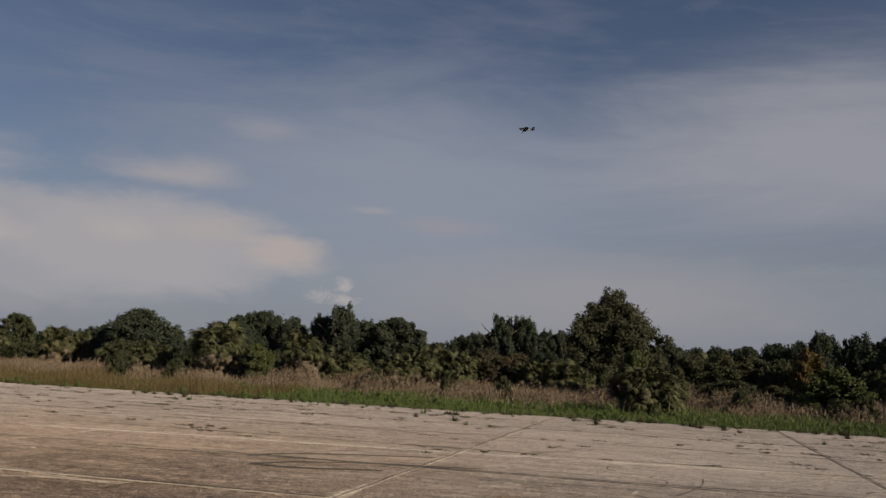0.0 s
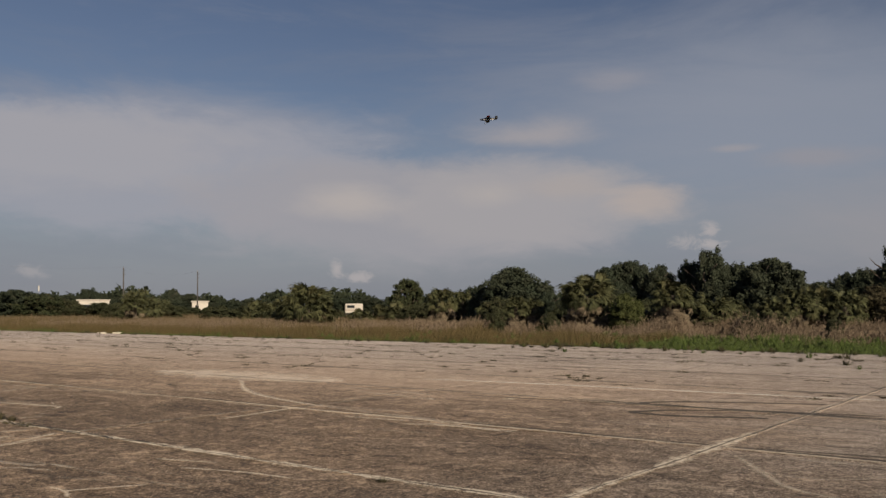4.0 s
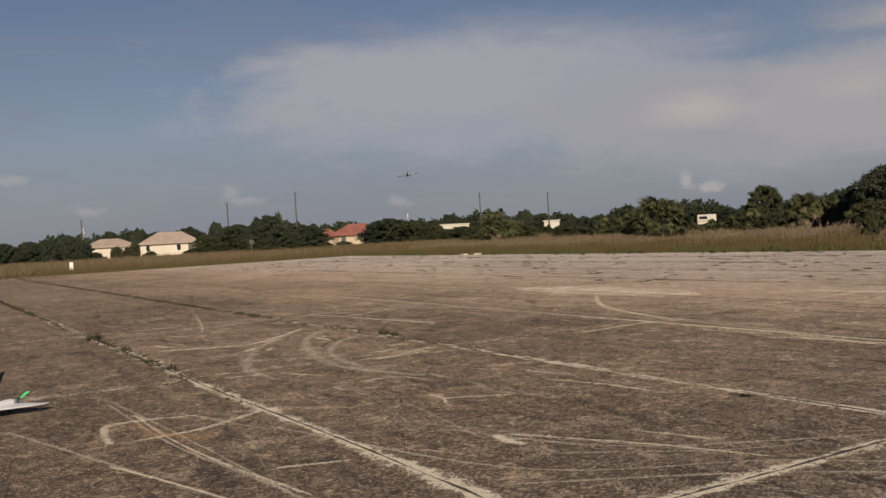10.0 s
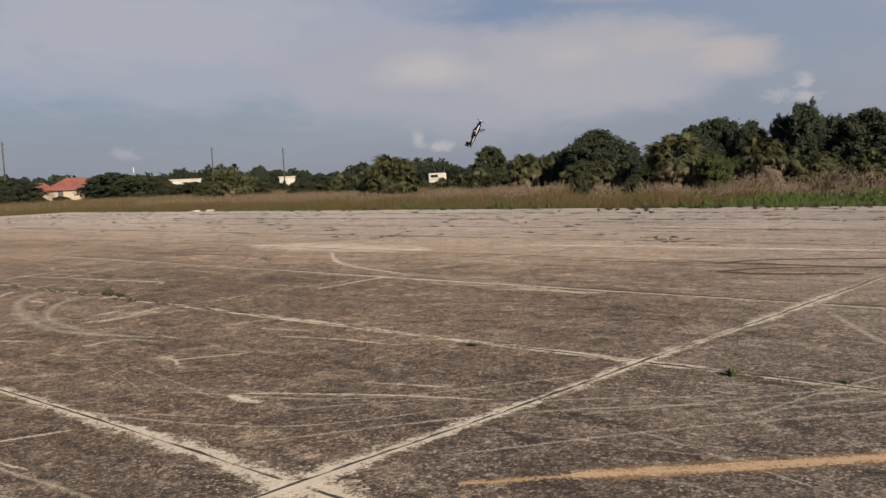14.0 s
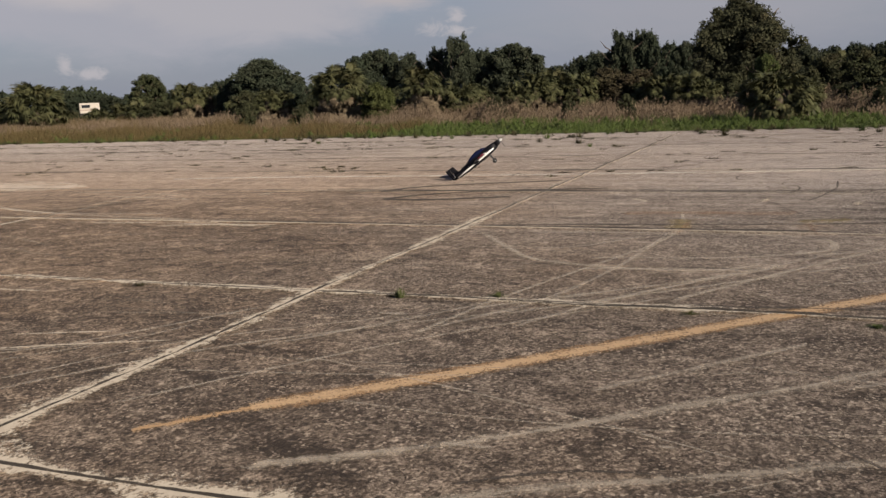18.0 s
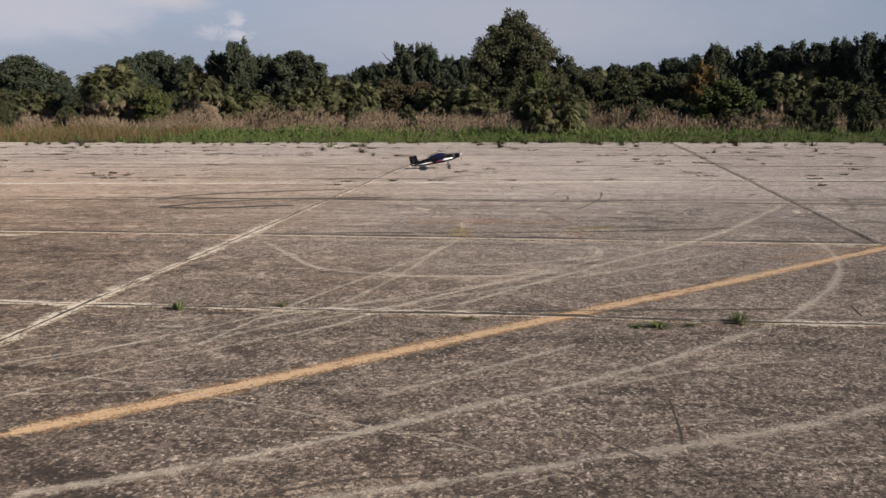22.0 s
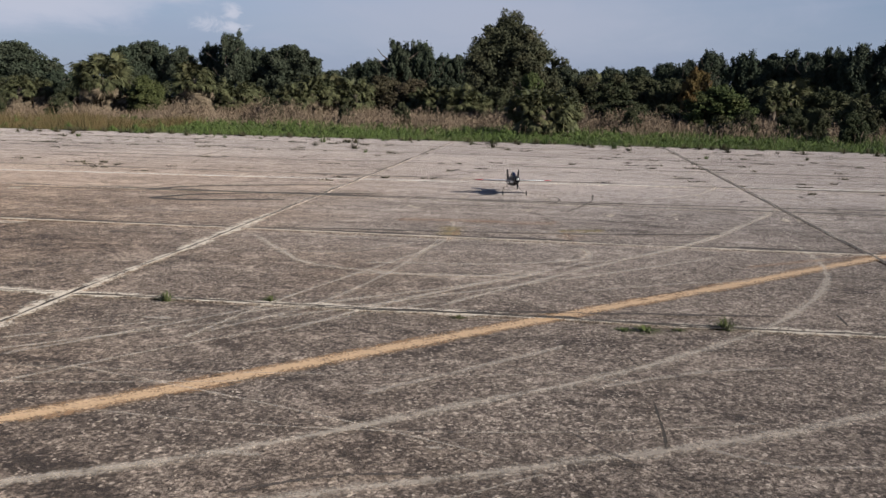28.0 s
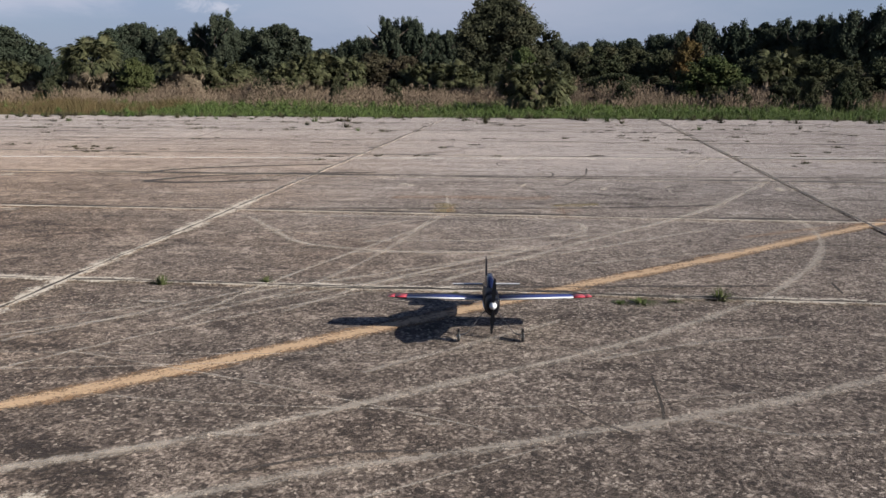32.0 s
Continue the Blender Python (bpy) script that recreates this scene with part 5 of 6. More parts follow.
ribbon("yellow_line", [(0.46, 4.84), (0.66, 4.83), (0.95, 4.84), (1.3, 4.83)], 0.15, WORN_YELLOW, "worn end of a yellow painted taxi line", 14, 2, 0.2, 0.3)
ribbon("yellow_line", [(1.2, 4.83), (2.1, 4.78), (5.0, 4.69), (7.3, 4.58), (10.0, 4.50), (16, 4.25), (30, 3.7)], 0.25, OLD_PAINT, "older brown paint along the edges of the taxi line", 24, 3, 0.12)
ribbon("yellow_line", [(1.1, 4.84), (1.3, 4.83), (2.1, 4.78), (5.0, 4.69), (7.3, 4.58), (10.0, 4.50), (16, 4.25), (30, 3.7)], 0.15, YELLOW, "faded yellow painted taxi line on concrete", 24, 1, 0.06)
def scuffs(name, mat, label, seed, rows):
    for i, (pts, w) in enumerate(rows):
        ribbon(name, pts, w, mat, label, 12, seed + i, 0.3, 0.3)


scuffs("scuff_mark", PALE_MARK, "pale curved tyre scuff on the concrete", 0, ((((0.85, 4.05), (1.78, 3.78), (3.03, 3.61), (4.26, 3.45), (5.49, 3.45), (6.4, 3.54), (7.9, 3.96), (9.16, 4.61), (10.18, 5.49)), 0.2),
    (((-0.2, 3.75), (1.88, 3.14), (2.45, 2.92), (3.25, 2.61), (3.86, 2.39), (4.84, 2.12), (7.5, 1.6)), 0.19),
    (((2.5, 5.75), (3.68, 6.42), (5.29, 7.19), (6.45, 7.78), (7.29, 8.47), (8.15, 9.46)), 0.12),
    (((5.12, 9.41), (4.84, 8.4), (4.73, 7.66), (5.07, 6.88), (5.61, 6.26), (6.22, 6.12)), 0.22),
    (((5.6, 9.17), (7.27, 7.62), (7.69, 6.76), (7.5, 6.43), (7.14, 6.28), (6.27, 6.57), (5.2, 7.4)), 0.16),
    (((4.6, 5.5), (6.87, 5.89), (8.47, 6.11), (10.11, 6.44), (12.77, 7.28)), 0.15),))
scuffs("scuff_mark", PALE_MARK, "pale curved tyre scuff on the concrete", 30, ((((3.3, 5.9), (5.2, 5.75), (6.9, 5.6), (8.6, 5.5)), 0.12),
    (((3.2, 6.2), (5, 6), (6.4, 5.95)), 0.12),
    (((13.33, 7.55), (11.39, 6.87), (9.96, 6.45), (8.87, 6.17)), 0.18),
    (((12.37, 9.65), (13.57, 9.48), (15.44, 10.08), (16.01, 10.86), (15.2, 11.8), (12, 13.9)), 0.22),
    (((-0.61, 19.62), (-0.24, 17.95), (0.73, 15.76), (2.4, 13.4)), 0.22),
    (((-0.47, 14.46), (0.73, 15.76), (2, 17), (5.5, 20.4)), 0.18),
    (((-4.9, 7.84), (-4.57, 8.33), (-4.29, 8.26), (-3.2, 7.6)), 0.09),
    (((-5.92, 7.64), (-3.29, 5.93), (-1.5, 4.8)), 0.1),
    (((-5.6, 8.9), (-3.93, 7.13), (-2.56, 5.94), (-1.2, 4.7)), 0.09),
    (((-1.63, 7.57), (-0.1, 6.93), (1.81, 7.23)), 0.09),))
scuffs("scuff_mark", PALE_MARK, "pale curved tyre scuff on the concrete", 60, ((((-3.2, 7.7), (-0.8, 6.3), (1, 6.5), (2.6, 6.3)), 0.07),
    (((-0.9, 5.9), (1.2, 6.2), (3.6, 5.9)), 0.08),
    (((0.4, 5.35), (2.4, 5.6), (4.8, 5.6)), 0.07),
    (((-9, 31.5), (-5, 28.2), (1.2, 22.6)), 0.16),
    (((4, 17.3), (8.2, 13.4), (11.8, 10.3)), 0.12),
    (((-7, 22.6), (-3.2, 19), (-0.5, 16.5)), 0.14),
    (((-1.4, 17.1), (1.3, 14.4), (3.2, 12.7)), 0.14),
    (((0.2, 16.3), (2.2, 14.4)), 0.16),
    (((3.1, 14.2), (5.1, 12.2), (7, 10.4)), 0.1),
    (((9, 22.5), (13, 18.9), (17, 15.2), (22, 10.6)), 0.12),
    (((3, 25.5), (8, 21), (12.5, 16.8)), 0.14),
    (((-9, 25.2), (-4.2, 20.6), (-2, 18.7)), 0.16),))
scuffs("scuff_mark", FAINT_MARK, "wide faint tyre scuff curving over the concrete", 330, ((((-6.03, 15.74), (-5.91, 14.4), (-5.75, 13.3), (-5.28, 11.85), (-4.82, 10.98), (-4.2, 10.3)), 0.34),
    (((-4.9, 16.4), (-5.4, 15.9), (-5.43, 14.92), (-5.05, 13.61), (-4.34, 12.15), (-3.65, 11.23), (-2.4, 10.4)), 0.36),
    (((-4, 15.3), (-4.46, 14.97), (-4.59, 13.99), (-4.38, 12.85), (-3.96, 11.95), (-3.4, 11.2)), 0.3),))
scuffs("scuff_mark", CHALK_LINE, "chalky pale streak on the brown concrete", 400, ((((-9.02, 16.5), (-8.21, 17.15), (-7.62, 18.37)), 0.13),
    (((-9.79, 15.22), (-9.64, 16.02), (-8.9, 16.37)), 0.12),
    (((-7.49, 13.38), (-6.52, 13.78), (-5.75, 14.53)), 0.14),
    (((-7.01, 19.12), (-5.18, 17.71), (-3.5, 16.38)), 0.16),
    (((-5.89, 18.27), (-5.35, 19.69), (-4.7, 20.85)), 0.13),
    (((-0.77, 14.14), (0.4, 15.49)), 0.13),
    (((-3.41, 11.83), (-2.79, 12.59)), 0.12),
    (((-4.45, 7.06), (-4.89, 7.66), (-4.85, 7.97), (-4.21, 8.3)), 0.12),
    (((-4.29, 7.2), (-3.89, 7.67), (-3.63, 8.47)), 0.12),
    (((-2.06, 9.17), (-1.88, 8.94), (-1.8, 8.67)), 0.07),
    (((-1.05, 7.35), (0.1, 6.97), (0.95, 6.58)), 0.07),
    (((-0.95, 9.99), (-0.31, 9.59), (0.2, 9.14)), 0.08),
    (((-5, 10.52), (-4.62, 10.76)), 0.1),))
scuffs("scuff_mark", CHALK_LINE, "chalky pale streak on the brown concrete", 430, ((((-3.09, 10.08), (-2.72, 10.34), (-2.25, 10.08)), 0.09),
    (((0.82, 14.78), (1.77, 13.98), (2.73, 12.51)), 0.13),
    (((2.17, 13), (3.18, 11.81)), 0.12),
    (((-2.64, 6.3), (-2.1, 6.53)), 0.08),
    (((-1.89, 8.94), (-1.16, 9.11)), 0.08),
    (((-0.03, 7.44), (0.61, 7.11)), 0.06),
    (((-1.27, 10.62), (-0.58, 10.2)), 0.09),
    (((1.22, 19.41), (2.02, 18.4), (2.97, 17.08)), 0.12),))
scuffs("scuff_mark", CHALK_LINE, "chalky pale streak on the brown concrete", 460, ((((-0.72, 21.35), (-0.52, 18.67), (0.03, 17.01), (0.66, 15.87)), 0.16),
    (((1.1, 14.04), (1.53, 13.68), (1.89, 13.34)), 0.14),
    (((1.85, 13.03), (2.66, 12.47), (3.25, 11.93)), 0.14),
    (((5.29, 20.64), (6.2, 19.69), (6.95, 18.71)), 0.18),
    (((1.61, 18.21), (2.88, 16.12)), 0.12),
    (((-7.32, 18.09), (-6.49, 19.61), (-4.92, 20.59)), 0.14),
    (((-7.36, 13.41), (-6.3, 13.7), (-6.06, 14.22), (-6.01, 16.17)), 0.13),
    (((-3.62, 11.8), (-3.18, 12.22), (-2.87, 12.98)), 0.12),
    (((-4.95, 8.32), (-4.07, 7.34), (-3.08, 6.41), (-2.1, 5.62)), 0.05),
    (((-4.02, 6.35), (-3.37, 5.97), (-2.62, 5.51)), 0.05),))
scuffs("scuff_mark", PALE_MARK, "long thin tyre track on the brown concrete", 480, ((((-2.31, 7.98), (-1.52, 7.64), (-0.78, 7.29), (-0.24, 7.04), (0.4, 6.78)), 0.06),
    (((-0.72, 6.67), (-0.23, 6.72), (0.61, 6.76), (1.26, 6.97)), 0.06),
    (((2.13, 17.14), (3.51, 17.33)), 0.14),
    (((0.81, 14.32), (2.12, 13.78)), 0.12),))
scuffs("scuff_mark", FAINT_MARK, "faint pale tyre track on the concrete", 500, ((((1.43, 6.04), (2.1, 6.09), (2.88, 6.18), (3.52, 6.29)), 0.1),
    (((2.71, 5.81), (3.82, 6.09), (5.23, 6.91), (6.79, 8.09)), 0.12),
    (((3.16, 5.49), (4.54, 5.84), (6.11, 5.93), (6.26, 6.23)), 0.1),
    (((3.76, 5.67), (5.23, 5.91), (6.93, 6.08), (7.43, 6.33), (7.77, 6.75)), 0.12),
    (((6.93, 6.08), (8.08, 6.03), (10.32, 6.4)), 0.12),
    (((2.84, 4.05), (3.99, 4.04), (4.54, 4.05)), 0.12),
    (((4, 3.33), (4.82, 3.11), (5.35, 2.83)), 0.1),
    (((4.76, 6.99), (5.33, 6.51), (5.98, 5.95)), 0.16),
    (((5.82, 5.23), (6.98, 4.87), (7.69, 4.55)), 0.1),
    (((4.68, 8.73), (5.3, 8), (6.43, 8.07)), 0.12),
    (((6.18, 24.79), (9.21, 21.43), (12.62, 24.48)), 0.22),))
scuffs("scuff_mark", FAINT_MARK, "faint pale tyre track on the concrete", 530, ((((7.79, 8.82), (8.41, 7.59), (9.1, 7.44)), 0.16),
    (((3.72, 2.37), (3.86, 2), (4.22, 1.72)), 0.08),
    (((0.93, 4.03), (1.25, 3.93), (1.64, 3.8)), 0.1),))
scuffs("crack", CRACK_DARK, "short dark crack in the concrete", 600, ((((4.05, 2.93), (3.73, 2.63), (3.56, 2.49)), 0.016),
    (((4.68, 3.62), (4.56, 3.44)), 0.016),
    (((7.04, 3.39), (6.75, 3.15)), 0.02),))
scuffs("stain", OLIVE_STAIN, "olive yellow stain on the concrete", 640, ((((7.05, 8.25), (7.25, 8.45), (7.55, 8.8)), 0.34), (((8.45, 7.75), (8.75, 7.6), (9.0, 7.45)), 0.3)))
scuffs("rubber_mark", RUBBER_MARK, "dark tyre rubber streak on the concrete", 50, ((((5.92, 14.69), (6.23, 14.83), (6.74, 14.91), (7.83, 14.59), (9.2, 13.9)), 0.17),
    (((5.5, 13.61), (5.85, 13.69), (6.46, 13.69), (7.6, 13.27), (9, 12.3)), 0.17),
    (((5.52, 13.58), (6.07, 12.99), (7.24, 12.44)), 0.17),
    (((3.5, 16.9), (7.9, 13), (10.6, 10.2), (13.1, 7.9), (17, 4.3)), 0.1),))
scuffs("rubber_mark", DARK_MARK, "thin dark rubber loop on the concrete", 90, (
    (((12.52, 12.14), (11.87, 12.23), (11.45, 11.88), (11.37, 11.59)), 0.06),
    (((11.93, 10.78), (11.58, 10.91), (11.28, 10.68), (11.26, 10.38), (10.93, 10.04), (10.44, 9.8)), 0.05),
    (((12.23, 10.43), (11.43, 9.78), (10.61, 9.31), (10.01, 9.02)), 0.05),))
scuffs("rubber_mark", DARK_MARK, "dark tyre rubber streak on the concrete", 70, ((((5.6, 9.9), (8.3, 7.6), (10.1, 6.4)), 0.16),
    (((4, 5.75), (5.2, 4.75), (6.6, 3.6)), 0.08),
    (((1.6, 3.35), (2.1, 3.2), (2.45, 2.95)), 0.04),
    (((3.35, 2.95), (3.3, 2.65), (3.28, 2.35)), 0.03),
    (((8.8, 3.9), (8.9, 3.6), (9, 3.4)), 0.05),))
for i, (pts, w) in enumerate(((((-4.75, 7.9), (-4.3, 7.5), (-3.6, 7.2)), 0.5), (((6.9, 8.25), (7.2, 8.15)), 0.22), (((8.1, 7.45), (8.45, 7.25)), 0.25), (((8.2, 5.0), (10.3, 4.55), (12.0, 4.4)), 0.28), (((7.35, 9.75), (8.2, 9.0), (9.0, 8.2)), 0.7), (((7.46, 8.52), (6.75, 7.94)), 0.14), (((8.44, 7.6), (7.84, 6.96)), 0.16))):
    ribbon("rust_stain", pts, w, RUST_MARK, "rusty brown stain on the concrete", 8, 80 + i, 0.3, 0.2)
ribbon("white_line", [(3.4, 20.7), (5.04, 19.4), (10.55, 14.29), (17.88, 8.1), (26, 0.7)], 0.27, WHITE_PAINT, "faded white painted line across the concrete", 30, 7, 0.2)
for i, (x, y, l, w) in enumerate(((-0.98, 7.10, 0.42, 0.30), (2.66, 3.18, 0.10, 0.09), (1.86, 3.70, 0.30, 0.10), (0.95, 3.3, 0.1, 0.05), (-0.7, 22.7, 6.4, 2.6), (-3.2, 9.6, 0.3, 0.2), (-2.2, 10.3, 0.4, 0.2), (2.6, 6.35, 0.25, 0.16))):
    ribbon("pale_patch", [gv(*(x * math.sin(GA) + y * math.cos(GA), x * math.cos(GA) - y * math.sin(GA) - l / 2)), (x, y), gv(*(x * math.sin(GA) + y * math.cos(GA), x * math.cos(GA) - y * math.sin(GA) + l / 2))], w, FILLER if l == 0.42 else PALE_WASH if l > 1 else PALE_MARK, "pale worn patch of concrete", 12, 90 + i, 0.12, 1.0, (), 0.0, True)
def fine_scuffs(n):
    """Many thin, gently curved scratches, mostly along the rows of slabs."""
    r = random.Random(21)
    verts, faces, uvs = [], [], []
    for k in range(n):
        u, v = r.uniform(1.5, 32), r.uniform(-48, 30)
        a, bend, ln, w = r.gauss(0, 0.30), r.gauss(0, 0.14), r.uniform(0.8, 4.0), r.uniform(0.012, 0.045)
        m, pu, pv = 10, u, v
        for i in range(m + 1):
            c, s_ = math.cos(a), math.sin(a)
            for sg in (0, 1):
                q = grid(pu + c * w * (sg - 0.5), pv - s_ * w * (sg - 0.5), 0.0022 + 0.000004 * k)
                verts.append(q)
                uvs.append((i * ln / m, sg))
            if i:
                b0 = len(verts) - 4
                faces.append((b0, b0 + 1, b0 + 3, b0 + 2))
            pu, pv, a = pu + s_ * ln / m, pv + c * ln / m, a + bend / m * ln / 3
    me = mesh_from("fine_scuffs", verts, faces, PALE_MARK)
    layer = me.uv_layers.new(name="UVMap")
    for lp in me.loops:
        layer.data[lp.index].uv = uvs[lp.vertex_index]
    ob = new("fine_scuffs", me)
    ob.visible_shadow = False
    tagged(ob, "fine pale scratches and tyre scuffs across the concrete", "marking", kind="stuff")


fine_scuffs(950)


def flakes(name, n, seed, mat, z, label):
    """Short ragged patches where the concrete's skin has scaled off."""
    r = random.Random(seed)
    verts, faces, uvs = [], [], []
    for k in range(n):
        u, v = r.uniform(3, 32), r.uniform(-48, 26)
        if u < 13 and v > -9 - 0.4 * u:
            continue
        a, ln = r.uniform(0, math.pi), 0.10 + 0.50 * r.random() ** 2.5
        w = ln * r.uniform(0.22, 0.55)
        for i in range(7):
            t = i / 6 * 2 - 1
            half = w / 2 * math.sqrt(max(0.02, 1 - t * t)) * r.uniform(0.6, 1.3)
            off = r.uniform(-0.1, 0.1) * w
            for sg in (-1, 1):
                verts.append(grid(u + math.sin(a) * t * ln / 2 + math.cos(a) * (half * sg + off), v + math.cos(a) * t * ln / 2 - math.sin(a) * (half * sg + off), z + 0.000002 * k))
                uvs.append((k + (t + 1) * ln / 2, (sg + 1) / 2))
            if i:
                b0 = len(verts) - 4
                faces.append((b0, b0 + 1, b0 + 3, b0 + 2))
    me = mesh_from(name, verts, faces, mat)
    layer = me.uv_layers.new(name="UVMap")
    for lp in me.loops:
        layer.data[lp.index].uv = uvs[lp.vertex_index]
    ob = new(name, me)
    ob.visible_shadow = False
    tagged(ob, label, "marking", kind="stuff")


flakes("pale_flakes", 2600, 5, CHALK_MARK, 0.0016, "pale scaled patches of the concrete's skin")
flakes("dark_flakes", 500, 6, DARK_MARK, 0.0012, "dark oily blots on the concrete")
# joint filler: along the row joints and the cross joints, nearer ones wider
CROSS = [gv(U0, V0)]
for k, (w, m, va, vb) in enumerate(((0.12, FILLER, -45, 30), (0.32, FILLER, -26, 5), (0.26, FILLER, -19, 30), (0.16, CHALK_MARK, -24, 30), (0.18, PALE_MARK, -30, 30), (0.18, PALE_MARK, -45, 30), (0.10, PALE_MARK, -45, 30), (0.10, PALE_MARK, -45, 30), (0.14, PALE_MARK, -45, 30))):
    u = U0 + (k - 1) * DU
    pts = [gv(u + (0.02 if t % 2 else -0.02), va + (vb - va) * t / 8) for t in range(9)]
    ribbon("joint_filler", pts, w, m, "pale worn filler along a concrete joint", 40, 120 + k, 0.5, 1.0, CROSS if k == 1 else (), 0.006)
    if k in (1, 2):
        ribbon("crack", pts, 0.024, CRACK_DARK, "dark open joint between concrete slabs", 40, 220 + k, 0.7, 1.0, (), 0.006)
    elif k > 2:
        ribbon("crack", [gv(u + 0.10, va + (vb - va) * t / 8) for t in range(9)], 0.05 + 0.008 * k, CRACK_DARK, "dark open joint between concrete slabs", 30, 220 + k, 0.9, 1.0, (), 0.025)
ribbon("joint_filler", [gv(U0, 5), gv(U0, 12), gv(U0, 30)], 0.12, FILLER, "pale worn filler along a concrete joint", 40, 131, 0.5)
for u, v0, v1, w in ((U0, -46, -12.5, 0.07), (U0 + DU, -68, -17.5, 0.09), (U0 + DU, -14.0, -9.2, 0.06), (U0 + DU, -4, 6, 0.04), (U0 + DU, 6, 20, 0.06)):
    ribbon("crack", [gv(u + (0.03 if t % 2 else -0.04), v0 + (v1 - v0) * t / 8) for t in range(9)], w, CRACK_DARK, "dark open joint between concrete slabs", 24, 180, 0.8, 1.0, (), 0.03)
for v, u0, u1, w, m, cw in ((V0, -6, 12, 0.33, FILLER, 0.024), (V0, 11, 20, 0.30, PALE_MARK, 0.03), (V0, 20, 33, 0.05, CRACK_DARK, 0.0), (V0 - DV, -6, 3.1, 0.26, FILLER, 0.05), (V0 - DV, 3.2, 13.5, 0.12, PALE_MARK, 0.0), (V0 + DV, -6, 33, 0.20, PALE_MARK, 0.028), (V0 - 2 * DV, 0.5, 6.8, 0.12, FILLER, 0.0), (V0 - 3 * DV, 2.5, 11, 0.10, PALE_MARK, 0.0)):
    pts = [gv(u0 + (u1 - u0) * t / 8, v + (0.02 if t % 2 else -0.01)) for t in range(9)]
    ribbon("joint_filler", pts, w, m, "pale worn filler along a concrete joint", 30, 140 + int(w * 100), 0.5, 1.0, CROSS if v == V0 else (), 0.006)
    if cw:
        ribbon("crack", pts, cw, CRACK_DARK, "dark open joint between concrete slabs", 40, 160, 0.7, 1.0, (), 0.008)
# stray lines between the joints of the western slabs
for k, (a, b_, w) in enumerate((((-7.31, 12.93), (-6.03, 15.92), 0.12), ((-7.05, 19.67), (-3.59, 16.53), 0.13), ((-10.19, 20.07), (-8.04, 16.1), 0.14), ((1.35, 14.02), (2.94, 11.93), 0.12), ((1.01, 12.59), (2.12, 11.84), 0.08), ((2.19, 17.13), (3.98, 16.03), 0.12), ((-5.75, 9.12), (-2.29, 5.67), 0.06))):
    ribbon("scuff_mark", [a, ((a[0] + b_[0]) / 2 + 0.03, (a[1] + b_[1]) / 2), b_], w, PALE_MARK, "pale worn line on the concrete", 14, 300 + k, 0.4, 0.4)


def crack_weeds(n):
    """Low dry weeds in short dashes along the far joints."""
    rng = np.random.default_rng(77)
    out = []
    for k in range(n):
        far = rng.random()
        u = (U0 + DU * int(rng.integers(6, 9)) + rng.normal(0, 0.04)) if far < 0.35 else rng.uniform(17, EDGE_U - 0.2)
        v, ln, h = rng.uniform(-66, 44), rng.uniform(0.08, 0.50), rng.uniform(0.015, 0.06)
        if k % 5 == 0:
            u, v, h = (U0 + DU, rng.uniform(-68, -12), 0.06) if k % 10 else (U0, rng.uniform(-46, -9), 0.05)
        m = int(16 + ln * 40)
        t = rng.uniform(-ln / 2, ln / 2, m)
        uu, vv = u + rng.normal(0, 0.03, m), v + t
        root = np.stack([uu * math.sin(GA) + vv * math.cos(GA), uu * math.cos(GA) - vv * math.sin(GA), np.full(m, -0.01)], -1)
        tip = root + np.stack([rng.normal(0, 0.05, m), rng.normal(0, 0.05, m), rng.uniform(0.4, 1.2, m) * h], -1)
        sd = rng.normal(0, 0.012, (m, 3))
        out.append(np.stack([root - sd, root + sd, tip], 1))
    grass("crack_weeds", np.concatenate(out), CRACK_WEED, "low dry weeds growing along the far concrete joints")


crack_weeds(1250)


# ---------------------------------------------------------------- concrete slabs
def slab_mesh():
    """One slab with softened, slightly sunken arrises."""
    a, b, c = DV / 2 - 0.012, DU / 2 - 0.012, 0.015
    ring = lambda dx, z: [grid(y, x, z) for x, y in ((-a + dx, -b + dx), (a - dx, -b + dx), (a - dx, b - dx), (-a + dx, b - dx))]
    v = ring(0, -0.10) + ring(0, -0.012) + ring(c, 0.0)
    f = [(8, 9, 10, 11)] + [(k + i, k + (i + 1) % 4, k + 4 + (i + 1) % 4, k + 4 + i) for k in (0, 4) for i in range(4)]
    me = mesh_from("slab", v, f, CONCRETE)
    bm = bmesh.new()
    bm.from_mesh(me)
    bmesh.ops.recalc_face_normals(bm, faces=bm.faces[:])
    bm.to_mesh(me)
    bm.free()
    return me


SLAB = slab_mesh()
rng = random.Random(2)
for i in range(-3, 8):
    for j in range(-9, 8):
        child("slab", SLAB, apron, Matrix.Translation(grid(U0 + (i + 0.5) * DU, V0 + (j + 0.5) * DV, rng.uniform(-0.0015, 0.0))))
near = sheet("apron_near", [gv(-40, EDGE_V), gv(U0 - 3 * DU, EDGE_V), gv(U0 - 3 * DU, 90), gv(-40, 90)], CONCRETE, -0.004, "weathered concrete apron")


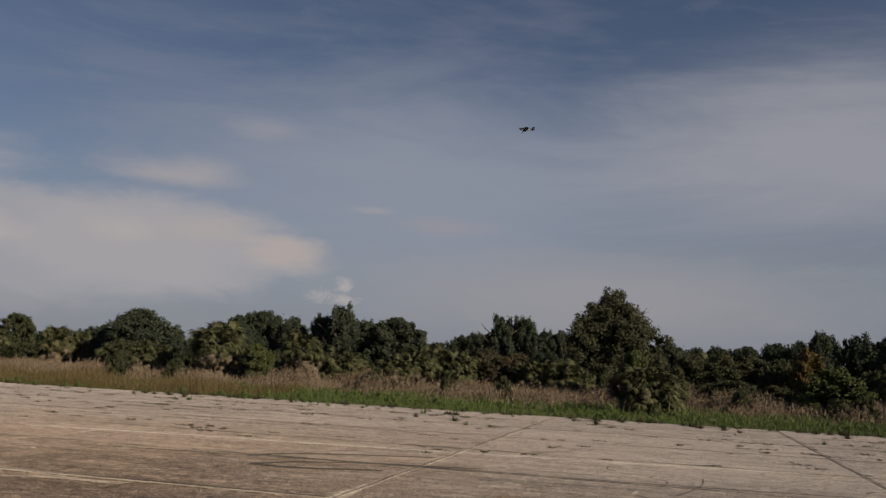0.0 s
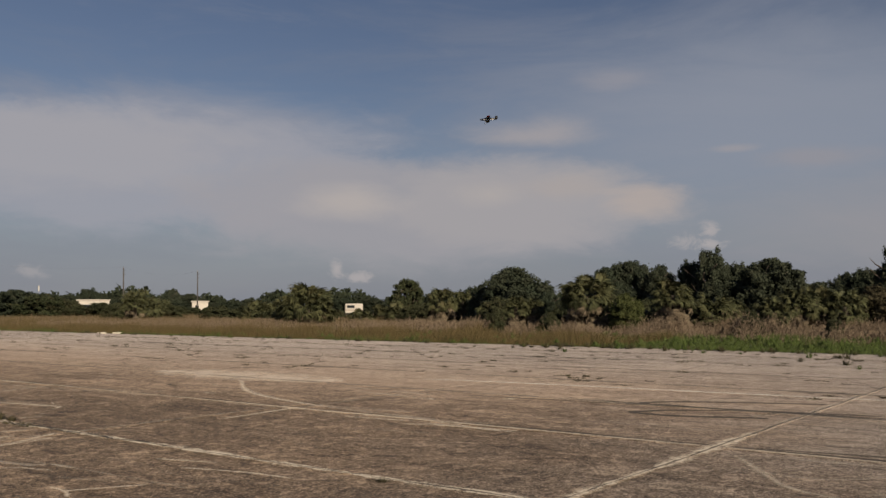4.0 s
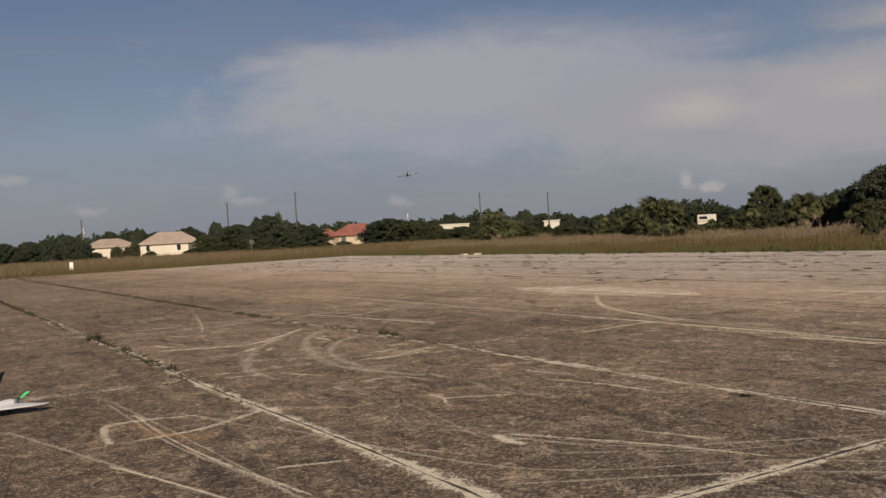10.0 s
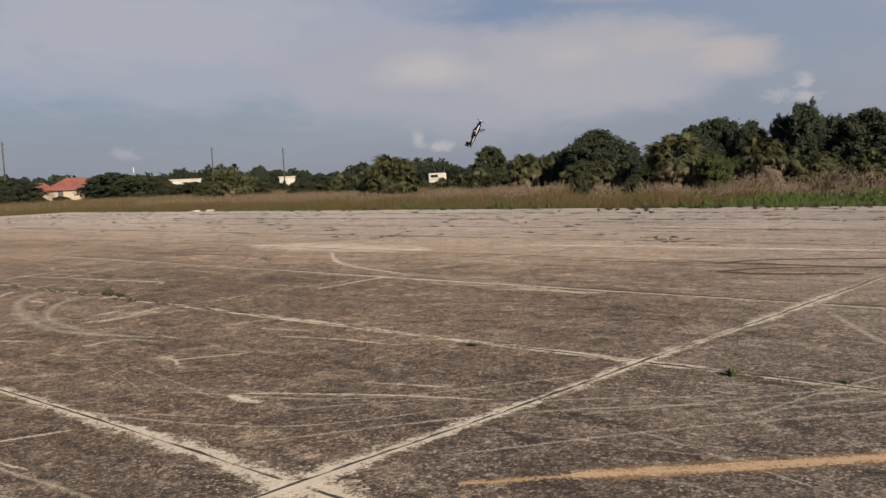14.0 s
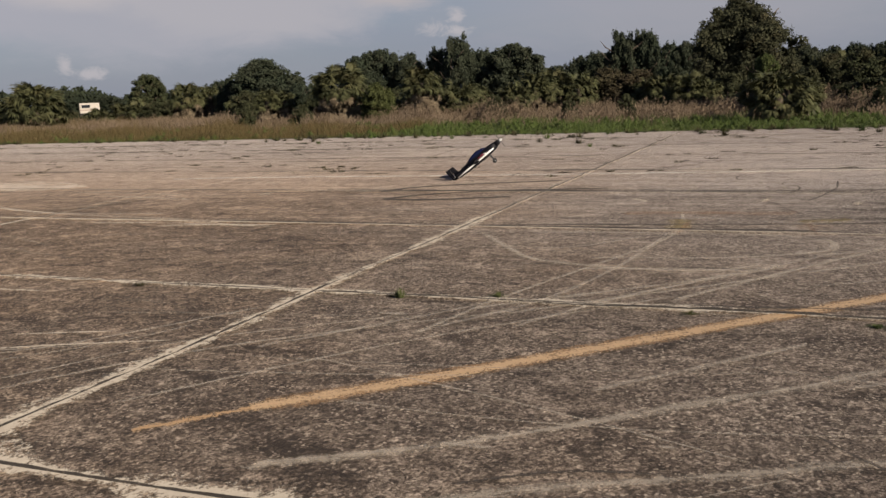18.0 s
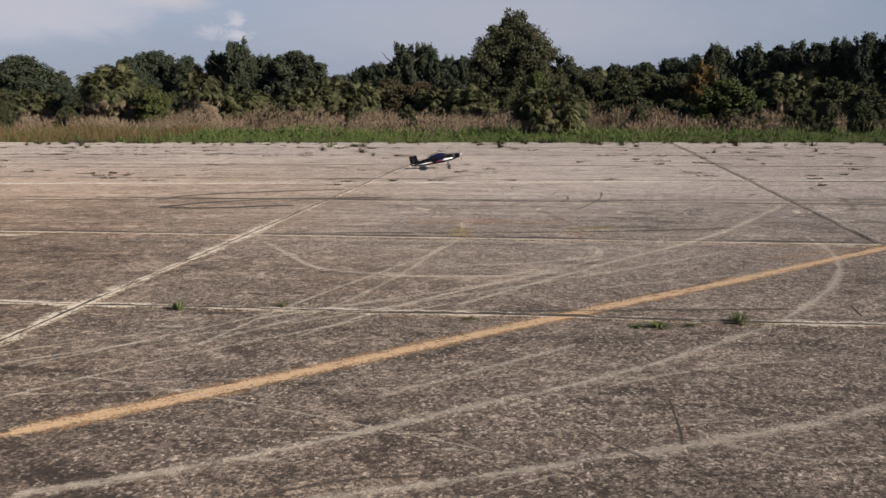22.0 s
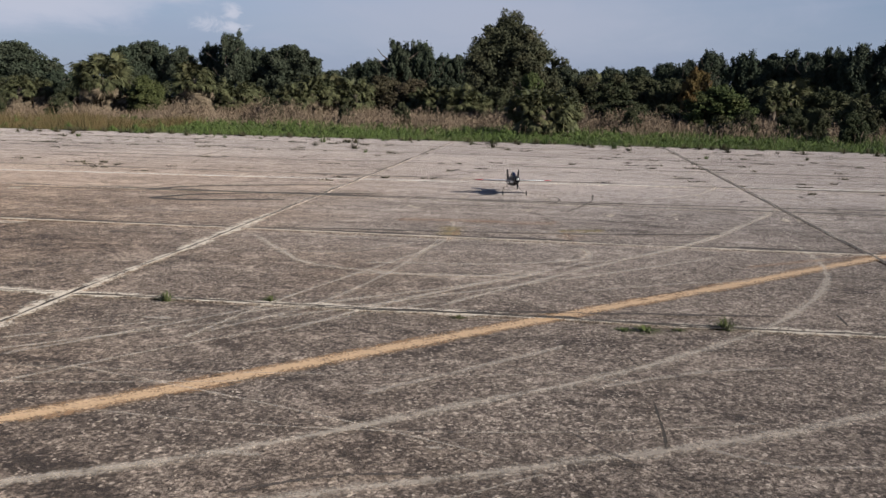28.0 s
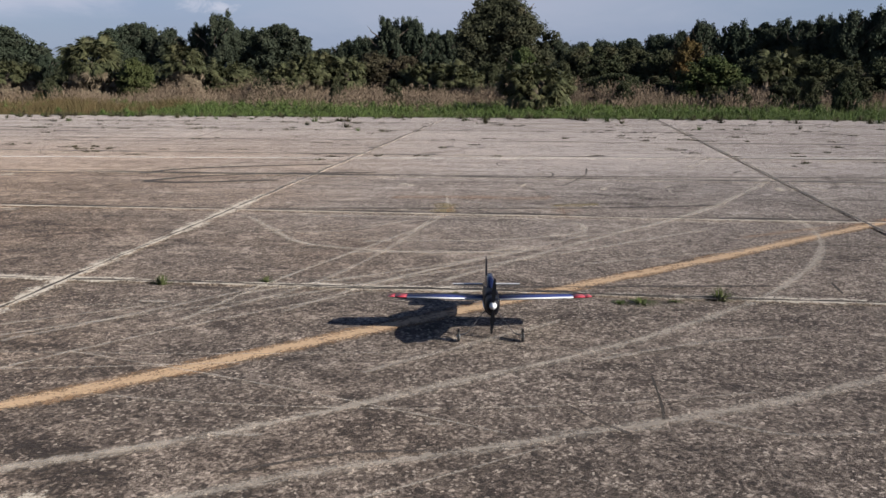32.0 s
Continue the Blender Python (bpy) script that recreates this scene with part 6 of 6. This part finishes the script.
# ---------------------------------------------------------------- what moves
def motions():
    # seconds, place, bank, nose up, heading
    rows = [(0, 40.59, 51.66, 19.26, 0, 0, 149), (0.5, 37.03, 52.11, 18.11, 10, 2, 150), (1, 33.46, 52.32, 17.18, 36, 0, 156), (1.5, 29.67, 52.46, 16.25, 15, 2, 155), (2, 26.21, 53.27, 15.70, 5, 0, 158), (2.5, 22.66, 53.87, 15.30, 4, -3, 162), (3, 19.46, 55.16, 15.08, 11, -5, 165), (3.5, 16.74, 57.17, 14.84, 10, -3, 168), (5.5, 6.18, 66.99, 11.60, 10, -6, 176), (6, 3.00, 69.38, 10.48, -15, 0, 180), (7, -3.68, 67.55, 8.64, -10, 10, 184), (8, -9.39, 65.09, 7.23, 0, 5, 190), (8.5, -12.40, 64.80, 6.85, -15, 0, 205), (9, -15.28, 64.02, 6.58, -42, 6, 248), (9.5, -14.86, 60.04, 5.94, -25, 5, 265), (10, -13.39, 56.31, 5.41, 8, 5, 285), (11, -9.32, 49.06, 4.14, 30, 8, 322), (12, -3.71, 47.84, 3.08, 10, 28, 350), (12.5, -0.69, 44.97, 3.05, 10, 32, 355), (13, 1.76, 41.94, 3.10, 5, 40, 352), (13.5, 3.72, 39.79, 3.41, 10, 55, 345), (14, 4.81, 36.65, 3.36, 20, 60, 320), (14.5, 4.83, 32.62, 2.98, 4, 35, 276), (16.5, 3.94, 24.90, 2.42, -14, 28, 298), (16.7, 4.03, 22.67, 2.05, -10, 18, 325), (17, 4.24, 20.26, 1.48, -5, 6, 342), (17.2, 4.87, 18.88, 1.20, 0, 8, 344), (17.5, 5.93, 17.07, 0.69, 0, 20, 344), (17.7, 6.81, 15.85, 0.47, 0, 33, 341), (18, 8.30, 15.47, 0.41, -8, 38, 338), (18.3, 9.59, 14.93, 0.42, -8, 38, 345), (18.5, 10.40, 14.79, 0.28, 0, 18, 366), (18.65, 10.82, 14.90, 0.32, 0, 24, 386), (19, 11.79, 15.16, 0.265, 0, 16, 393), (19.5, 12.60, 15.68, 0.230, 0, 11, 397), (20, 13.09, 16.14, 0.226, 0, 12, 374), (21, 13.42, 16.50, 0.226, 0, 12, 328), (22, 13.51, 16.51, 0.226, 0, 12, 322), (23, 14.62, 16.37, 0.226, 0, 12, 286), (23.5, 14.88, 16.04, 0.230, 0, 11, 272), (24, 14.79, 15.49, 0.234, 0, 10, 260), (24.5, 14.70, 15.10, 0.234, 0, 10, 251), (25, 14.70, 14.74, 0.234, 0, 10, 244), (25.5, 13.99, 13.76, 0.234, 0, 10, 240), (27.6, 11.64, 11.76, 0.247, 0, 7, 236), (28, 11.08, 11.28, 0.247, 0, 7, 235), (28.4, 10.41, 10.75, 0.247, 0, 7, 233.8), (29, 9.25, 9.67, 0.247, 0, 7, 232.2), (29.5, 8.28, 8.70, 0.247, 0, 7, 230.9), (30, 7.33, 7.75, 0.247, 0, 7, 229.5), (30.6, 6.28, 6.71, 0.247, 0, 7, 228.1), (31.2, 5.31, 5.69, 0.247, 0, 7, 227.8), (31.6, 4.63, 4.90, 0.247, 0, 7, 227.6), (32, 3.99, 4.20, 0.247, 0, 7, 229)]
    walk(plane, [(t, pose(x, y, z, bank, -up, head)) for t, x, y, z, bank, up, head in rows])


motions()
